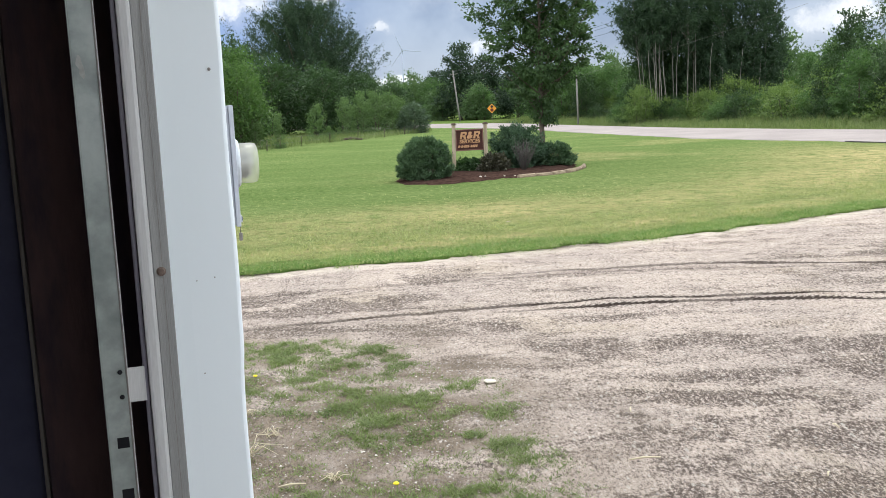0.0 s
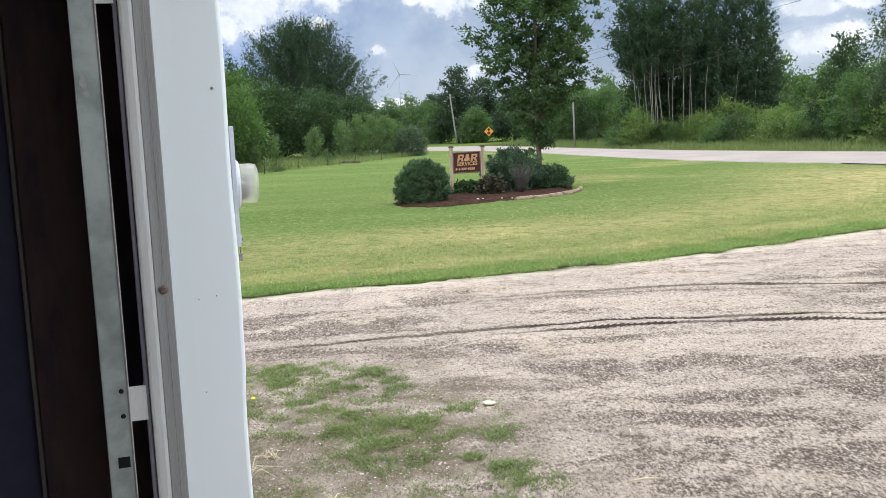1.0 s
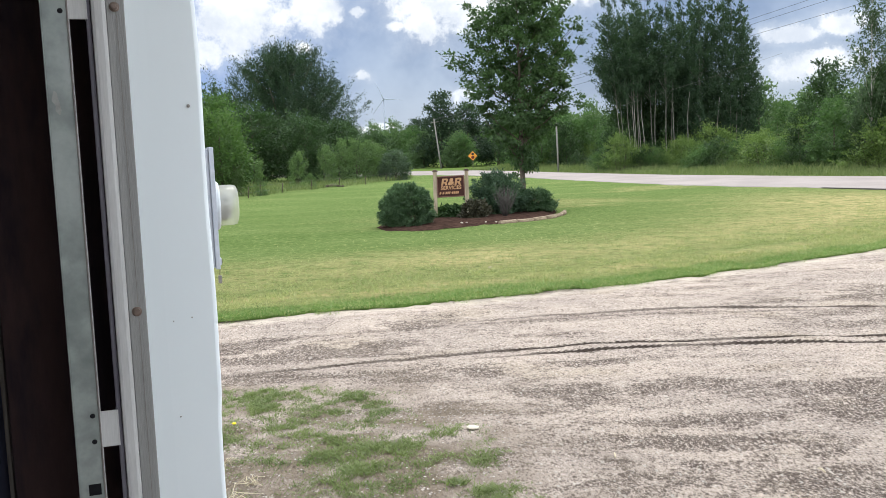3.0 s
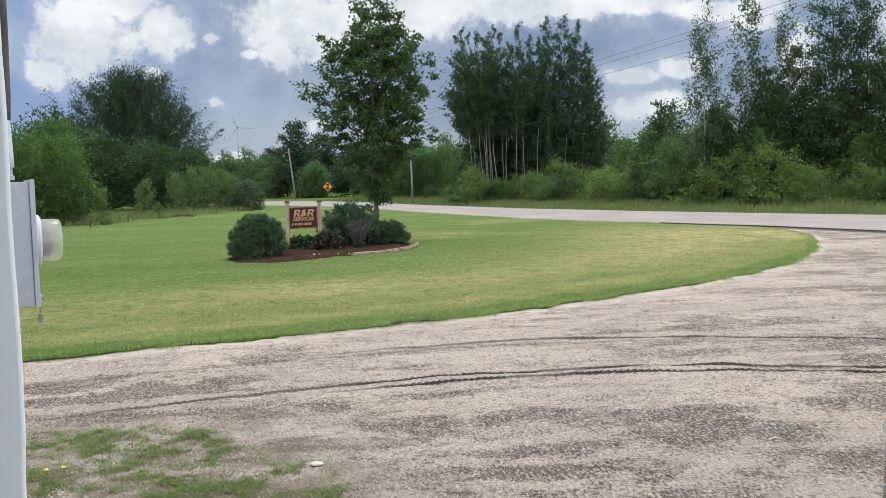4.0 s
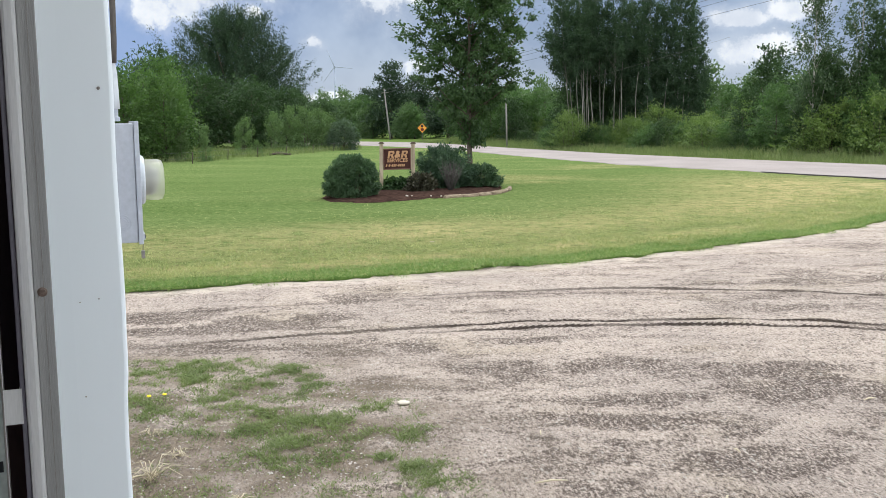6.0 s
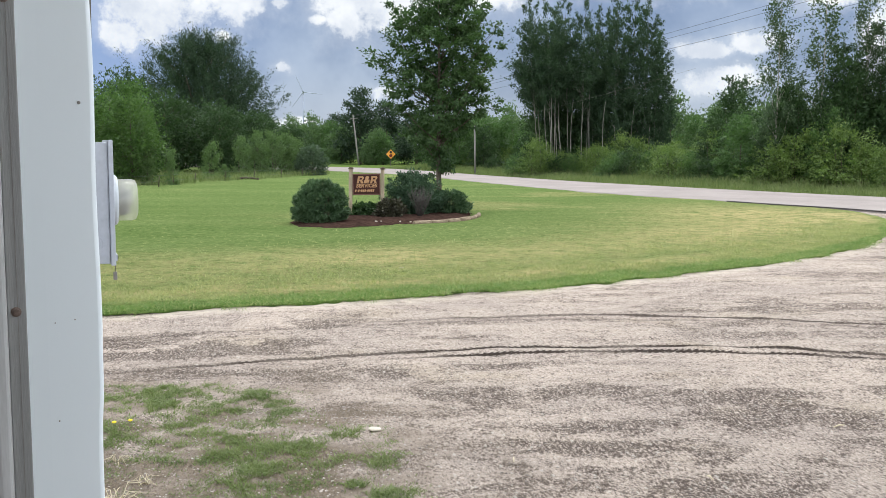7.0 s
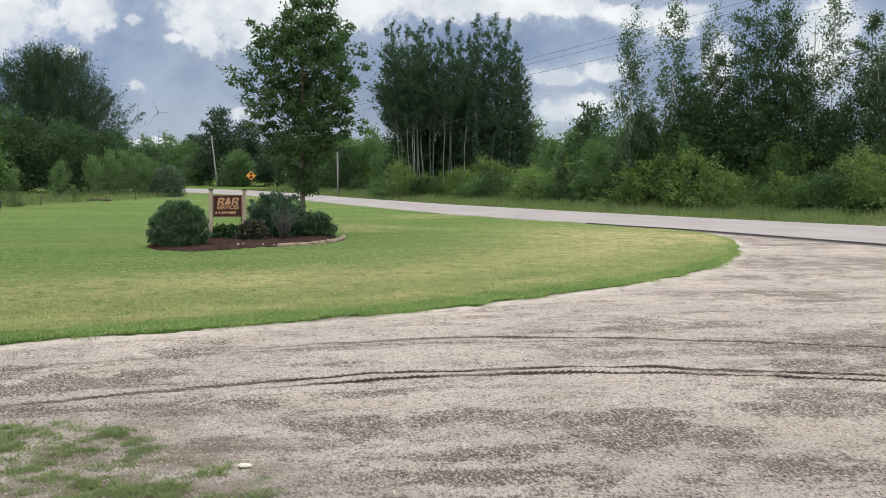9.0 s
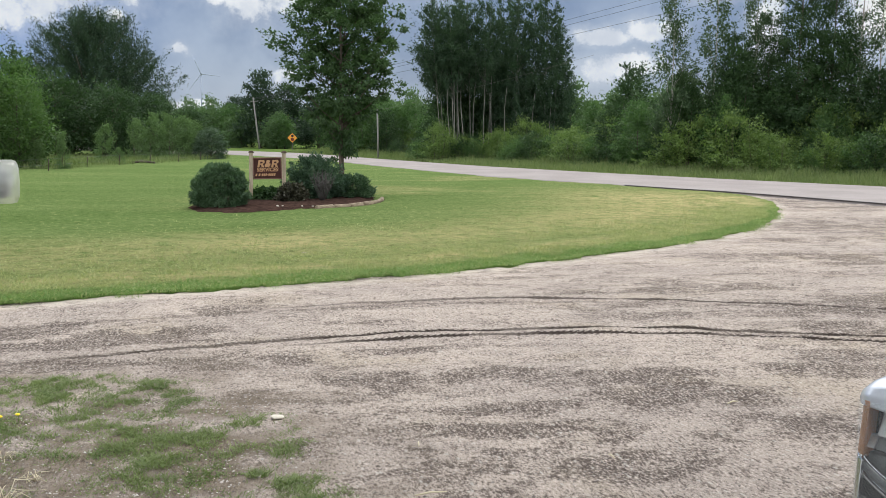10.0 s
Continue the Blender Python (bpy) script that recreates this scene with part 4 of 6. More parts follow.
for x, z, w, h in ((-0.236, 1.822, 0.005, 0.012), (-0.2325, 1.808, 0.004, 0.014)):
    blob = [(x + w * math.cos(a) * (1 + 0.25 * math.sin(3 * a + z * 40)), z + h * math.sin(a) * (1 + 0.2 * math.cos(2 * a + z * 70))) for a in np.linspace(0, 2 * math.pi, 18, endpoint=False)]
    part("grease_mark", prism(blob, 0, 0.0005), STAIN, track, m=Matrix.Translation((0, -0.0121, 0)) @ Matrix.Rotation(radians(90), 4, "X"))

# electric meter on the outer wall
meter = thing("electric_meter", "grey electric meter box with cloudy round cover", "electric meter", m=GARAGE)
part("box", boxed(0.012, 0.106, 1.30, 1.56, 1.372, 1.745, bevel=0.004), METERGREY, meter)
part("lid", block(boxed(0.1065, 0.121, 1.292, 1.568, 1.367, 1.752, bevel=0.003), 0.121, 0.126, 1.300, 1.56, 1.38, 1.40), METERGREY, meter, "grey box cover with folded rim")
part("collar", turned([(0.080, 0), (0.080, 0.012), (0.074, 0.018)], 32), PVC, meter, m=Matrix.Translation((0.121, 1.43, 1.562)) @ Matrix.Rotation(radians(90), 4, "Y"))
part("dial", turned([(0.050, 0), (0.050, 0.030), (0.044, 0.034), (0.030, 0.036)], 28), DARKDIAL, meter, "dark meter mechanism", smooth=False, m=Matrix.Translation((0.132, 1.43, 1.562)) @ Matrix.Rotation(radians(90), 4, "Y"))
part("register", block(boxed(0.160, 0.182, 1.392, 1.468, 1.545, 1.600, bevel=0.003), 0.16, 0.176, 1.40, 1.46, 1.52, 1.545), DIAL, meter, "pale meter register")
cover = part("cover", turned([(0.0665, 0.0), (0.0665, 0.052), (0.063, 0.064), (0.052, 0.069), (0.0, 0.070)], 36, False), METERGLASS, meter, "cloudy polycarbonate meter cover", True,
             m=Matrix.Translation((0.130, 1.43, 1.562)) @ Matrix.Rotation(radians(90), 4, "Y"))
cover.visible_shadow = False
for r in (0.013, 0.019, 0.026):
    ring = Tubes(5)
    ring.add([(0.060 + r * math.cos(a), 1.2995, 1.435 + r * math.sin(a)) for a in np.linspace(0, 2 * math.pi, 25)], [0.0009] * 25)
    ring.put("knockout", METERGREY, meter)
part("hub", turned([(0.026, 0), (0.026, 0.012), (0.021, 0.014), (0.021, 0.045)], 20), METERGREY, meter, m=Matrix.Translation((0.046, 1.37, 1.752)))
pipe = Tubes(14)
pipe.add([(0.046, 1.37, 1.79), (0.046, 1.37, 1.83), (0.044, 1.37, 1.90), (0.036, 1.37, 1.97), (0.030, 1.37, 2.05), (0.030, 1.37, 2.85)], [0.0275, 0.0265, 0.026, 0.025, 0.024, 0.024])
pipe.put("conduit", PVC, meter, "pale plastic riser conduit")
line = Tubes(8)
line.add([(0.062, 1.345, 1.93), (0.064, 1.345, 2.0), (0.066, 1.35, 2.2), (0.066, 1.35, 2.88)], [0.007, 0.009, 0.010, 0.010])
line.put("cable", CABLE, meter, "dark weathered service cable")
seal = Tubes(5)
seal.add([(0.118, 1.31, 1.40), (0.119, 1.30, 1.372), (0.117, 1.30, 1.345)], [0.0012] * 3)
seal.put("seal_wire", CABLE, meter)
part("seal_tag", boxed(0.112, 0.123, 1.294, 1.306, 1.322, 1.347, bevel=0.002), GRIME, meter, "small dark wire seal tag")
part("latch", boxed(0.1262, 0.128, 1.302, 1.31, 1.385, 1.396), HOLE, meter)


# ---- plants ----
def plant(name, label, category, group, H, base, shape, clumps, per, clump_size, leaf, leaf_mat, bark, seed, trunk_r=0.1, shell=0.45, lean=(0, 0), flat=0.65,
          limbs=18, droop=0.2, trunks=1, sweep=None, upright=0.5, slim=0.62, boughs=0, rise=0.8, plume=0.0, strung=0.6, near=False):
    """A tree or shrub: tapered trunk with limbs, and a crown of single leaves in uneven clumps. shape: crown radius at heights 0..1 of the crown."""
    rng = np.random.default_rng(seed)
    ob = thing(name, label, category, group)
    u = rng.random(clumps * 6)
    r_at = np.interp(u, np.linspace(0, 1, len(shape)), shape)
    keep = rng.random(len(u)) < (r_at / max(shape)) ** 1.3
    u, r_at = u[keep][:clumps], r_at[keep][:clumps]
    n = len(u)
    ang = rng.uniform(0, 2 * math.pi, n)
    rr = r_at * np.sqrt(rng.uniform(shell ** 2, 1, n)) * rng.uniform(0.82, 1.12, n)
    z = base + (H - base) * u
    c = np.stack([rr * np.cos(ang) + lean[0] * u, rr * np.sin(ang) + lean[1] * u, z], 1)
    feet = None
    if boughs:
        # leaf sprays strung along boughs, with gaps between the boughs
        tips = c[:boughs]
        m = len(tips)
        reach = np.hypot(tips[:, 0] - lean[0] * u[:m], tips[:, 1] - lean[1] * u[:m])
        foot_z = np.maximum(base * 0.8, tips[:, 2] - reach * rise * rng.uniform(0.7, 1.3, m))
        foot_f = np.clip((foot_z - base) / (H - base), 0, 1)
        feet = np.stack([lean[0] * foot_f, lean[1] * foot_f, foot_z], 1)
        own = rng.integers(0, m, n)
        f = 0.28 + 0.78 * rng.random(n) ** 0.75
        loose_c = c
        c = feet[own] + (tips[own] - feet[own]) * f[:, None] + rng.normal(size=(n, 3)) * 0.10 * reach[own][:, None]
        heading = unit(tips[own] - feet[own])
        free = (rng.random(n) > strung)[:, None]
        inward = np.sqrt(rng.random(n))[:, None]
        axis = np.stack([lean[0] * u, lean[1] * u, z], 1)
        c = np.where(free, axis + (loose_c - axis) * inward, c)
        heading = np.where(free, unit(c - np.array([0, 0, base + (H - base) * 0.15])), heading)
    count = np.maximum(3, (per * rng.uniform(0.35, 1.65, n)).astype(int))
    which = np.repeat(np.arange(n), count)
    size = clump_size * rng.uniform(0.6, 1.35, n)[which][:, None]
    off = np.clip(rng.normal(size=(len(which), 3)), -1.7, 1.7) * size * np.array([1, 1, flat])
    spots = c[which] + off
    if boughs and plume:
        spots += heading[which] * rng.random((len(which), 1)) * 1.7 * size * plume
    if sweep is not None:
        spots += np.abs(off[:, :1]) * np.array(sweep) * rng.random((len(which), 1)) * 2.2
    spots[:, 2] = np.maximum(spots[:, 2], 0.06)
    out = spots - np.array([0, 0, base + (H - base) * 0.35])
    wood = Tubes(7 if near or trunks == 1 else 4)
    for k in range(trunks):
        a = rng.uniform(0, 6.28)
        spread_r = 0.0 if trunks == 1 else max(shape) * 0.35
        px, py = spread_r * math.cos(a) * 0.5, spread_r * math.sin(a) * 0.5
        top = H * (0.93 if trunks == 1 else rng.uniform(0.6, 0.9))
        pts = [(px * (1 + h) + lean[0] * max(0, (h * top - base) / (H - base)) + rng.normal(0, trunk_r * 0.35) * (h > 0), py * (1 + h) + lean[1] * h + rng.normal(0, trunk_r * 0.35) * (h > 0), h * top - (0.1 if h == 0 else 0))
               for h in np.linspace(0, 1, 9)]
        wood.add(pts, [trunk_r * (1.35 if h == 0 else 1.0) * (1 - 0.86 * h) for h in np.linspace(0, 1, 9)])
    for k in (range(min(limbs, len(feet))) if boughs else rng.permutation(n)[:limbs]):
        if boughs:
            root, tip = feet[k], tips[k]
            mid = root + (tip - root) * 0.5 + rng.normal(0, 0.04, 3) * reach[k] - np.array([0, 0, 0.06 * reach[k]])
            w = trunk_r * (1 - 0.8 * root[2] / H) * 0.36
            wood.add([root, root * 0.6 + mid * 0.4, mid, mid * 0.4 + tip * 0.6, tip], [w, w * 0.8, w * 0.6, w * 0.4, w * 0.18])
            continue
        tip = c[k]
        root_z = max(base * (0.9 if trunks == 1 else 0.3), tip[2] - np.hypot(tip[0] - lean[0] * u[k], tip[1]) * rng.uniform(0.7, 1.2))
        f = max(0.0, (root_z - base) / (H - base))
        root = np.array([lean[0] * f, lean[1] * f, root_z])
        mid = root + (tip - root) * 0.5 + rng.normal(0, 0.05, 3) * H * 0.12 - np.array([0, 0, 0.03 * H])
        w = trunk_r * (1 - 0.8 * root_z / H) * 0.5
        wood.add([root, root * 0.6 + mid * 0.4, mid, mid * 0.4 + tip * 0.6, tip], [w, w * 0.8, w * 0.6, w * 0.4, w * 0.18])
    wood.put("trunk", bark, ob)
    leaves("crown", spots, leaf, leaf * slim, rng, leaf_mat, ob, out, droop, upright, near=near)
    return ob


def at(x, y, turn=0, s=1.0, sz=None):
    return pose(x, y, 0, 0, 0, turn) @ Matrix.Diagonal((s, s, sz or s, 1))


def moved(ob, m):
    ob.matrix_basis = m
    return ob


# young maple behind the sign
moved(plant("maple_tree", "young maple with dense dark green leaves behind the sign bed", "tree", "", 6.85, 0.95, [0.30, 0.46, 0.84, 1.32, 1.68, 1.90, 1.94, 1.84, 1.66, 1.38, 0.98, 0.40],
            700, 54, 0.105, 0.094, MAPLE_LEAF, BARK, 11, 0.085, 0.55, flat=0.45, limbs=58, droop=0.5, upright=0.9, boughs=120, rise=0.75, plume=0.7, strung=0.58, near=True), at(3.33, 26.8, 40))

# row of tall dark trees with pale bare trunks
POPLAR_FORM = [0.55, 1.1, 1.5, 1.55, 1.35, 1.10, 0.82, 0.55, 0.30, 0.06]
poplar_a = plant("poplar_tree", "tall dark poplar with a bare pale trunk in a row", "tree", "row of tall dark trees", 12.2, 5.0, POPLAR_FORM,
                 450, 22, 0.085, 0.16, POPLAR_LEAF, TRUNKGREY, 21, 0.034, 0.40, flat=0.9, limbs=40, upright=0.5, boughs=110, rise=1.3, plume=4.2, slim=0.48, strung=0.72)
poplar_b = plant("poplar_tree", "tall dark poplar leafy to its lower trunk in a row", "tree", "row of tall dark trees", 12.2, 1.6, [0.7, 1.1, 1.3, 1.45, 1.35, 1.10, 0.85, 0.58, 0.32, 0.06],
                 580, 22, 0.085, 0.16, POPLAR_LEAF, TRUNKGREY, 22, 0.034, 0.40, flat=0.9, limbs=40, upright=0.5, boughs=130, rise=1.0, plume=4.2, slim=0.48, strung=0.72)
moved(poplar_a, at(14.6, 62.0, 0, 0.95, 0.95) @ pose(0, 0, 0, 0, -5, 0)), moved(poplar_b, at(19.5, 61.0, 0, 1.0, 1.02))
for k, (x, y, s, h, low) in enumerate([(15.1, 63.5, 1.0, 12.1, 0), (15.3, 61.4, 0.95, 11.9, 0), (16.0, 63.2, 1.0, 11.9, 0), (16.6, 61.8, 1.0, 12.3, 0), (17.2, 61.0, 1.0, 12.4, 0), (18.6, 63.4, 0.9, 11.4, 1), (20.9, 62.2, 1.0, 12.5, 1),
                                       (21.4, 60.8, 0.9, 11.9, 1), (22.0, 60.2, 0.8, 10.4, 1), (22.7, 60.6, 0.7, 9.1, 1), (19.8, 64.4, 1.0, 11.3, 1), (16.8, 65.0, 1.05, 11.8, 1), (16.0, 65.2, 0.9, 10.6, 0), (17.9, 62.0, 0.8, 10.9, 0)]):
    copy_thing((poplar_a, poplar_b)[low], at(x, y, 67 * k + 20, s, h / 12.2) @ pose(0, 0, 0, (k * 37 % 7 - 3) * 0.6, (k * 53 % 7 - 3) * 0.7, 0) if k > 2 else pose(x, y, 0, 0, -3.5 + k, 0) @ at(0, 0, 67 * k + 20, s, h / 12.2))

# thin bare stems between them
for k, (x, y, h, tilt) in enumerate([(15.0, 61.3, 6.4, -3), (15.2, 60.9, 6.2, -2), (15.5, 61.0, 6.9, 2), (16.0, 61.5, 6.5, 3), (16.5, 61.3, 7.2, -2), (17.6, 60.6, 5.7, -4), (18.4, 60.5, 5.0, 4), (20.2, 60.0, 4.6, 3), (21.3, 59.6, 4.4, 5)]):
    stem = thing("bare_tree", "thin pale leafless tree standing between dark trees", "tree", "bare trees among the tall ones", at(x, y, k * 50))
    tub = Tubes(5)
    lean_x = math.tan(radians(tilt))
    tub.add([(lean_x * z + 0.05 * math.sin(z * 1.3 + k), 0.04 * math.cos(z + k), z - 0.1) for z in np.linspace(0, h, 9)], [0.034 * (1 - 0.07 * i) for i in range(9)])
    tub.put("trunk", TRUNKGREY, stem)

# airy tall trees over the road
birch_a = plant("birch_tree", "tall airy tree with sparse leaves over the road verge", "tree", "airy trees beside the road", 11.0, 1.6, [1.2, 1.6, 1.6, 1.35, 1.1, 0.95, 0.85, 0.65, 0.25],
                560, 15, 0.15, 0.15, AIRY_LEAF, PALEBARK, 31, 0.055, 0.4, flat=0.9, limbs=40, droop=0.8, boughs=110, rise=1.3, plume=1.2, slim=0.5, strung=0.8)
birch_b = plant("birch_tree", "tall airy tree with sparse leaves over the road verge", "tree", "airy trees beside the road", 10.6, 1.4, [1.2, 1.7, 1.7, 1.35, 1.1, 0.9, 0.8, 0.6, 0.25],
                560, 15, 0.15, 0.15, AIRY_LEAF, PALEBARK, 32, 0.055, 0.4, flat=0.9, limbs=40, droop=0.8, boughs=110, rise=1.3, plume=1.2, slim=0.5, strung=0.8)
birch_c = plant("aspen_tree", "tall dark leafy tree standing behind the roadside shrubs", "tree", "airy trees beside the road", 11.5, 0.9, [1.6, 2.0, 2.0, 1.7, 1.4, 1.1, 0.9, 0.65, 0.25],
                1150, 15, 0.19, 0.145, SHADE_LEAF, BARK, 33, 0.08, 0.4, flat=0.7, limbs=44, droop=0.5, upright=0.7, boughs=120, rise=0.9, plume=1.4, slim=0.55, strung=0.8)
moved(birch_a, at(21.9, 43.2, 0, 0.8, 0.95)), moved(birch_b, at(24.1, 43.0, 80, 1.0, 1.04)), moved(birch_c, at(27.1, 40.5, 10, 0.95, 0.98))
for k, (src, x, y, s, sz) in enumerate([(0, 25.7, 42.0, 0.95, 1.0), (2, 28.6, 40.0, 0.9, 1.02), (1, 30.0, 38.4, 0.9, 1.0), (2, 24.8, 42.4, 0.9, 0.62), (2, 22.6, 43.5, 0.9, 0.40), (0, 30.9, 36.4, 0.9, 0.80), (2, 26.2, 41.6, 0.9, 0.70),
                                        (2, 31.4, 37.5, 1.0, 0.85), (2, 29.8, 40.0, 0.9, 0.70), (1, 33.2, 33.0, 1.0, 0.95), (2, 34.6, 31.5, 1.0, 0.95), (0, 36.0, 29.0, 1.0, 1.0), (2, 37.5, 26.0, 1.0, 0.95),
                                        (2, 39.5, 22.0, 1.0, 1.0), (1, 41.0, 19.0, 1.0, 1.0), (2, 43.5, 15.0, 1.0, 1.0), (2, 47, 9, 1.1, 1.0), (0, 50, 3, 1.0, 1.0)]):
    copy_thing((birch_a, birch_b, birch_c)[src], at(x, y, 53 * k + 15, s, sz))

# a dead pale tree among them
snag = thing("dead_tree", "bare pale dead tree among the green ones", "tree")
tub = Tubes(6)
tub.add([(0, 0, -0.1), (0.03, 0, 3.0), (-0.04, 0, 6.0), (0.06, 0, 8.2), (0.0, 0, 9.6)], [0.050, 0.048, 0.042, 0.030, 0.010])
rng = np.random.default_rng(8)
for z in (4.8, 5.0, 5.3, 5.5, 5.7, 6.1, 6.3, 6.5, 6.9, 7.3, 7.6, 7.8, 8.2, 8.6):
    a, l = rng.uniform(0, 6.28), rng.uniform(0.7, 1.3)
    tub.add([(0, 0, z), (0.5 * l * math.cos(a), 0.5 * l * math.sin(a), z + 0.30), (l * 0.8 * math.cos(a), l * 0.8 * math.sin(a), z + 1.0)], [0.020, 0.013, 0.005])
tub.put("trunk", PALEBARK, snag)
moved(snag, at(29.6, 39.3, 30))

# understory of shade trees and roadside shrubs
under_a = plant("small_tree", "small dark green tree in the roadside thicket", "tree", "thicket trees beside the road", 5.0, 0.3, [1.1, 1.6, 1.8, 1.6, 1.2, 0.9, 0.4],
                520, 18, 0.15, 0.135, SHADE_LEAF, BARK, 41, 0.05, 0.5, limbs=24, trunks=2, upright=0.8, flat=0.55, boughs=80, rise=0.8, plume=1.2, slim=0.58)
under_b = plant("small_tree", "small dark green tree in the roadside thicket", "tree", "thicket trees beside the road", 4.2, 0.3, [1.2, 1.7, 1.7, 1.5, 1.0, 0.5],
                480, 18, 0.15, 0.135, BIRCH_LEAF, BARK, 42, 0.05, 0.5, limbs=24, trunks=2, upright=0.8, flat=0.55, boughs=80, rise=0.8, plume=1.2, slim=0.58)
moved(under_a, at(22.6, 43.0)), moved(under_b, at(9.8, 76.5))
for k, (src, x, y, s, sz) in enumerate([(0, 24.6, 41.6, 1.1, 1.25), (1, 23.4, 40.6, 0.8, 0.85), (0, 26.3, 40.4, 1.1, 0.95), (0, 28.0, 39.4, 1.2, 1.3), (1, 27.2, 37.9, 0.7, 0.75), (0, 29.9, 37.9, 1.1, 1.0), (0, 31.6, 36.3, 1.2, 1.35), (1, 30.6, 35.3, 0.8, 0.8),
                                        (0, 33.4, 34.5, 1.1, 1.0), (0, 35.2, 32.6, 1.2, 1.3), (1, 21.0, 45.0, 0.9, 0.8), (0, 20.6, 47.5, 0.8, 0.68), (1, 11.5, 75.6, 1.1, 0.95), (1, 13.2, 75.0, 1.15, 1.0), (1, 14.8, 74.6, 1.1, 1.0), (0, 12.6, 72.5, 0.8, 0.7),
                                        (1, 24.0, 58.0, 1.0, 0.9), (1, 26.0, 56.0, 1.0, 0.9), (0, 27.5, 60.0, 1.4, 1.3), (1, 29.0, 56.0, 1.0, 0.9), (1, 31.5, 62.0, 1.3, 1.2), (1, 25.0, 51.5, 0.7, 0.6), (1, 34.0, 60.0, 1.3, 1.2), (0, 36.5, 55.0, 1.4, 1.3),
                                        (0, 37.6, 28.5, 1.1, 1.1), (0, 40.5, 24, 1.2, 1.2), (0, 44.5, 18, 1.2, 1.2), (0, 48.5, 12, 1.2, 1.2), (1, 13.5, 80.5, 1.1, 1.0), (0, 10.5, 92, 1.1, 1.0), (0, 15.5, 66.0, 1.0, 1.25), (0, 16.9, 65.6, 1.1, 1.45),
                                        (0, 18.4, 65.4, 1.1, 1.4), (0, 20.0, 65.0, 1.1, 1.4), (0, 21.8, 64.6, 1.0, 1.3), (0, 23.4, 65.5, 1.0, 0.9), (1, 1.2, 108, 1.2, 1.1), (0, 12.5, 88, 1.2, 1.0), (1, 6.6, 101, 0.9, 0.8)]):
    copy_thing((under_a, under_b)[src], at(x, y, 71 * k + 5, s, sz))

shrub_a = plant("roadside_shrub", "bright green leafy shrub on the far road verge", "shrub", "shrubs along the road", 1.9, 0.05, [1.0, 1.25, 1.2, 0.9, 0.4],
                330, 15, 0.085, 0.088, SHRUB_LEAF, BARK, 51, 0.020, 0.5, limbs=14, trunks=3, upright=1.3, boughs=70, rise=1.2, plume=1.8, slim=0.55)
shrub_b = plant("roadside_shrub", "mid green rounded shrub on the far road verge", "shrub", "shrubs along the road", 1.7, 0.05, [1.1, 1.3, 1.2, 0.85, 0.4],
                330, 15, 0.085, 0.088, BIRCH_LEAF, BARK, 52, 0.020, 0.5, limbs=14, trunks=3, upright=1.3, boughs=70, rise=1.2, plume=1.8, slim=0.55)
shrub_c = plant("roadside_shrub", "dark green shrub on the far road verge", "shrub", "shrubs along the road", 1.8, 0.05, [1.0, 1.25, 1.1, 0.9, 0.4],
                330, 15, 0.085, 0.088, SHADE_LEAF, BARK, 53, 0.020, 0.5, limbs=14, trunks=3, upright=1.3, boughs=70, rise=1.2, plume=1.8, slim=0.55)
kinds = (shrub_a, shrub_b, shrub_c)
rng = np.random.default_rng(17)
spots = []
for s in np.linspace(0.02, 1, 70):
    # stations along the far road edge, set back 5 to 12 m
    i = 4 + s * (len(FAR_X) - 6)
    k = int(i)
    f = i - k
    ex, ey = FAR_X[k] + (FAR_X[k + 1] - FAR_X[k]) * f, FAR_Y[k] + (FAR_Y[k + 1] - FAR_Y[k]) * f
    tx, ty = FAR_X[k + 1] - FAR_X[k], FAR_Y[k + 1] - FAR_Y[k]
    l = math.hypot(tx, ty)
    for back in (rng.uniform(4.6, 6.2), rng.uniform(7.0, 10.0)):
        if ey > 0.75 * ex:
            spots.append((ex - ty / l * back, ey + tx / l * back))
used = set()
for k, (x, y) in enumerate(spots):
    j = int(rng.choice(3, p=(0.36, 0.38, 0.26)))
    s = rng.uniform(0.7, 1.1) * (1.35 if x > 17 else 1.0)
    m = at(x, y, rng.uniform(0, 360), s, s * rng.uniform(0.75, 1.15))
    if j not in used:
        used.add(j)
        moved(kinds[j], m)
    else:
        copy_thing(kinds[j], m)

for k, (x, y, s) in enumerate([(12.6, 59.6, 1.0), (13.6, 58.6, 1.15), (14.7, 58.2, 0.95), (15.7, 57.6, 1.1), (16.8, 57.2, 1.0), (17.8, 56.8, 1.25), (18.7, 56.0, 1.35), (19.5, 55.6, 1.15), (20.6, 55.4, 1.2), (21.8, 54.6, 1.25), (14.0, 60.2, 1.2), (16.2, 59.8, 1.2), (18.2, 59.0, 1.2)]):
    copy_thing(kinds[(k * 2 + 1) % 3 if k != 6 else 0], at(x, y, 83 * k, s, s * 1.05))

# trees and saplings at the left end of the lawn
moved(plant("willow_tree", "large windswept dark grey-green tree behind the lawn", "tree", "", 10.5, 1.2, [4.4, 5.4, 6.2, 6.6, 6.4, 5.6, 4.3, 2.4], 2600, 58, 0.17, 0.17, WILLOW_LEAF, BARK, 61, 0.3, 0.40,
            (-0.2, 0), 0.8, 70, -0.3, boughs=150, rise=1.15, plume=4.6, slim=0.42, strung=0.55, upright=0.3), at(-10.0, 84.5))
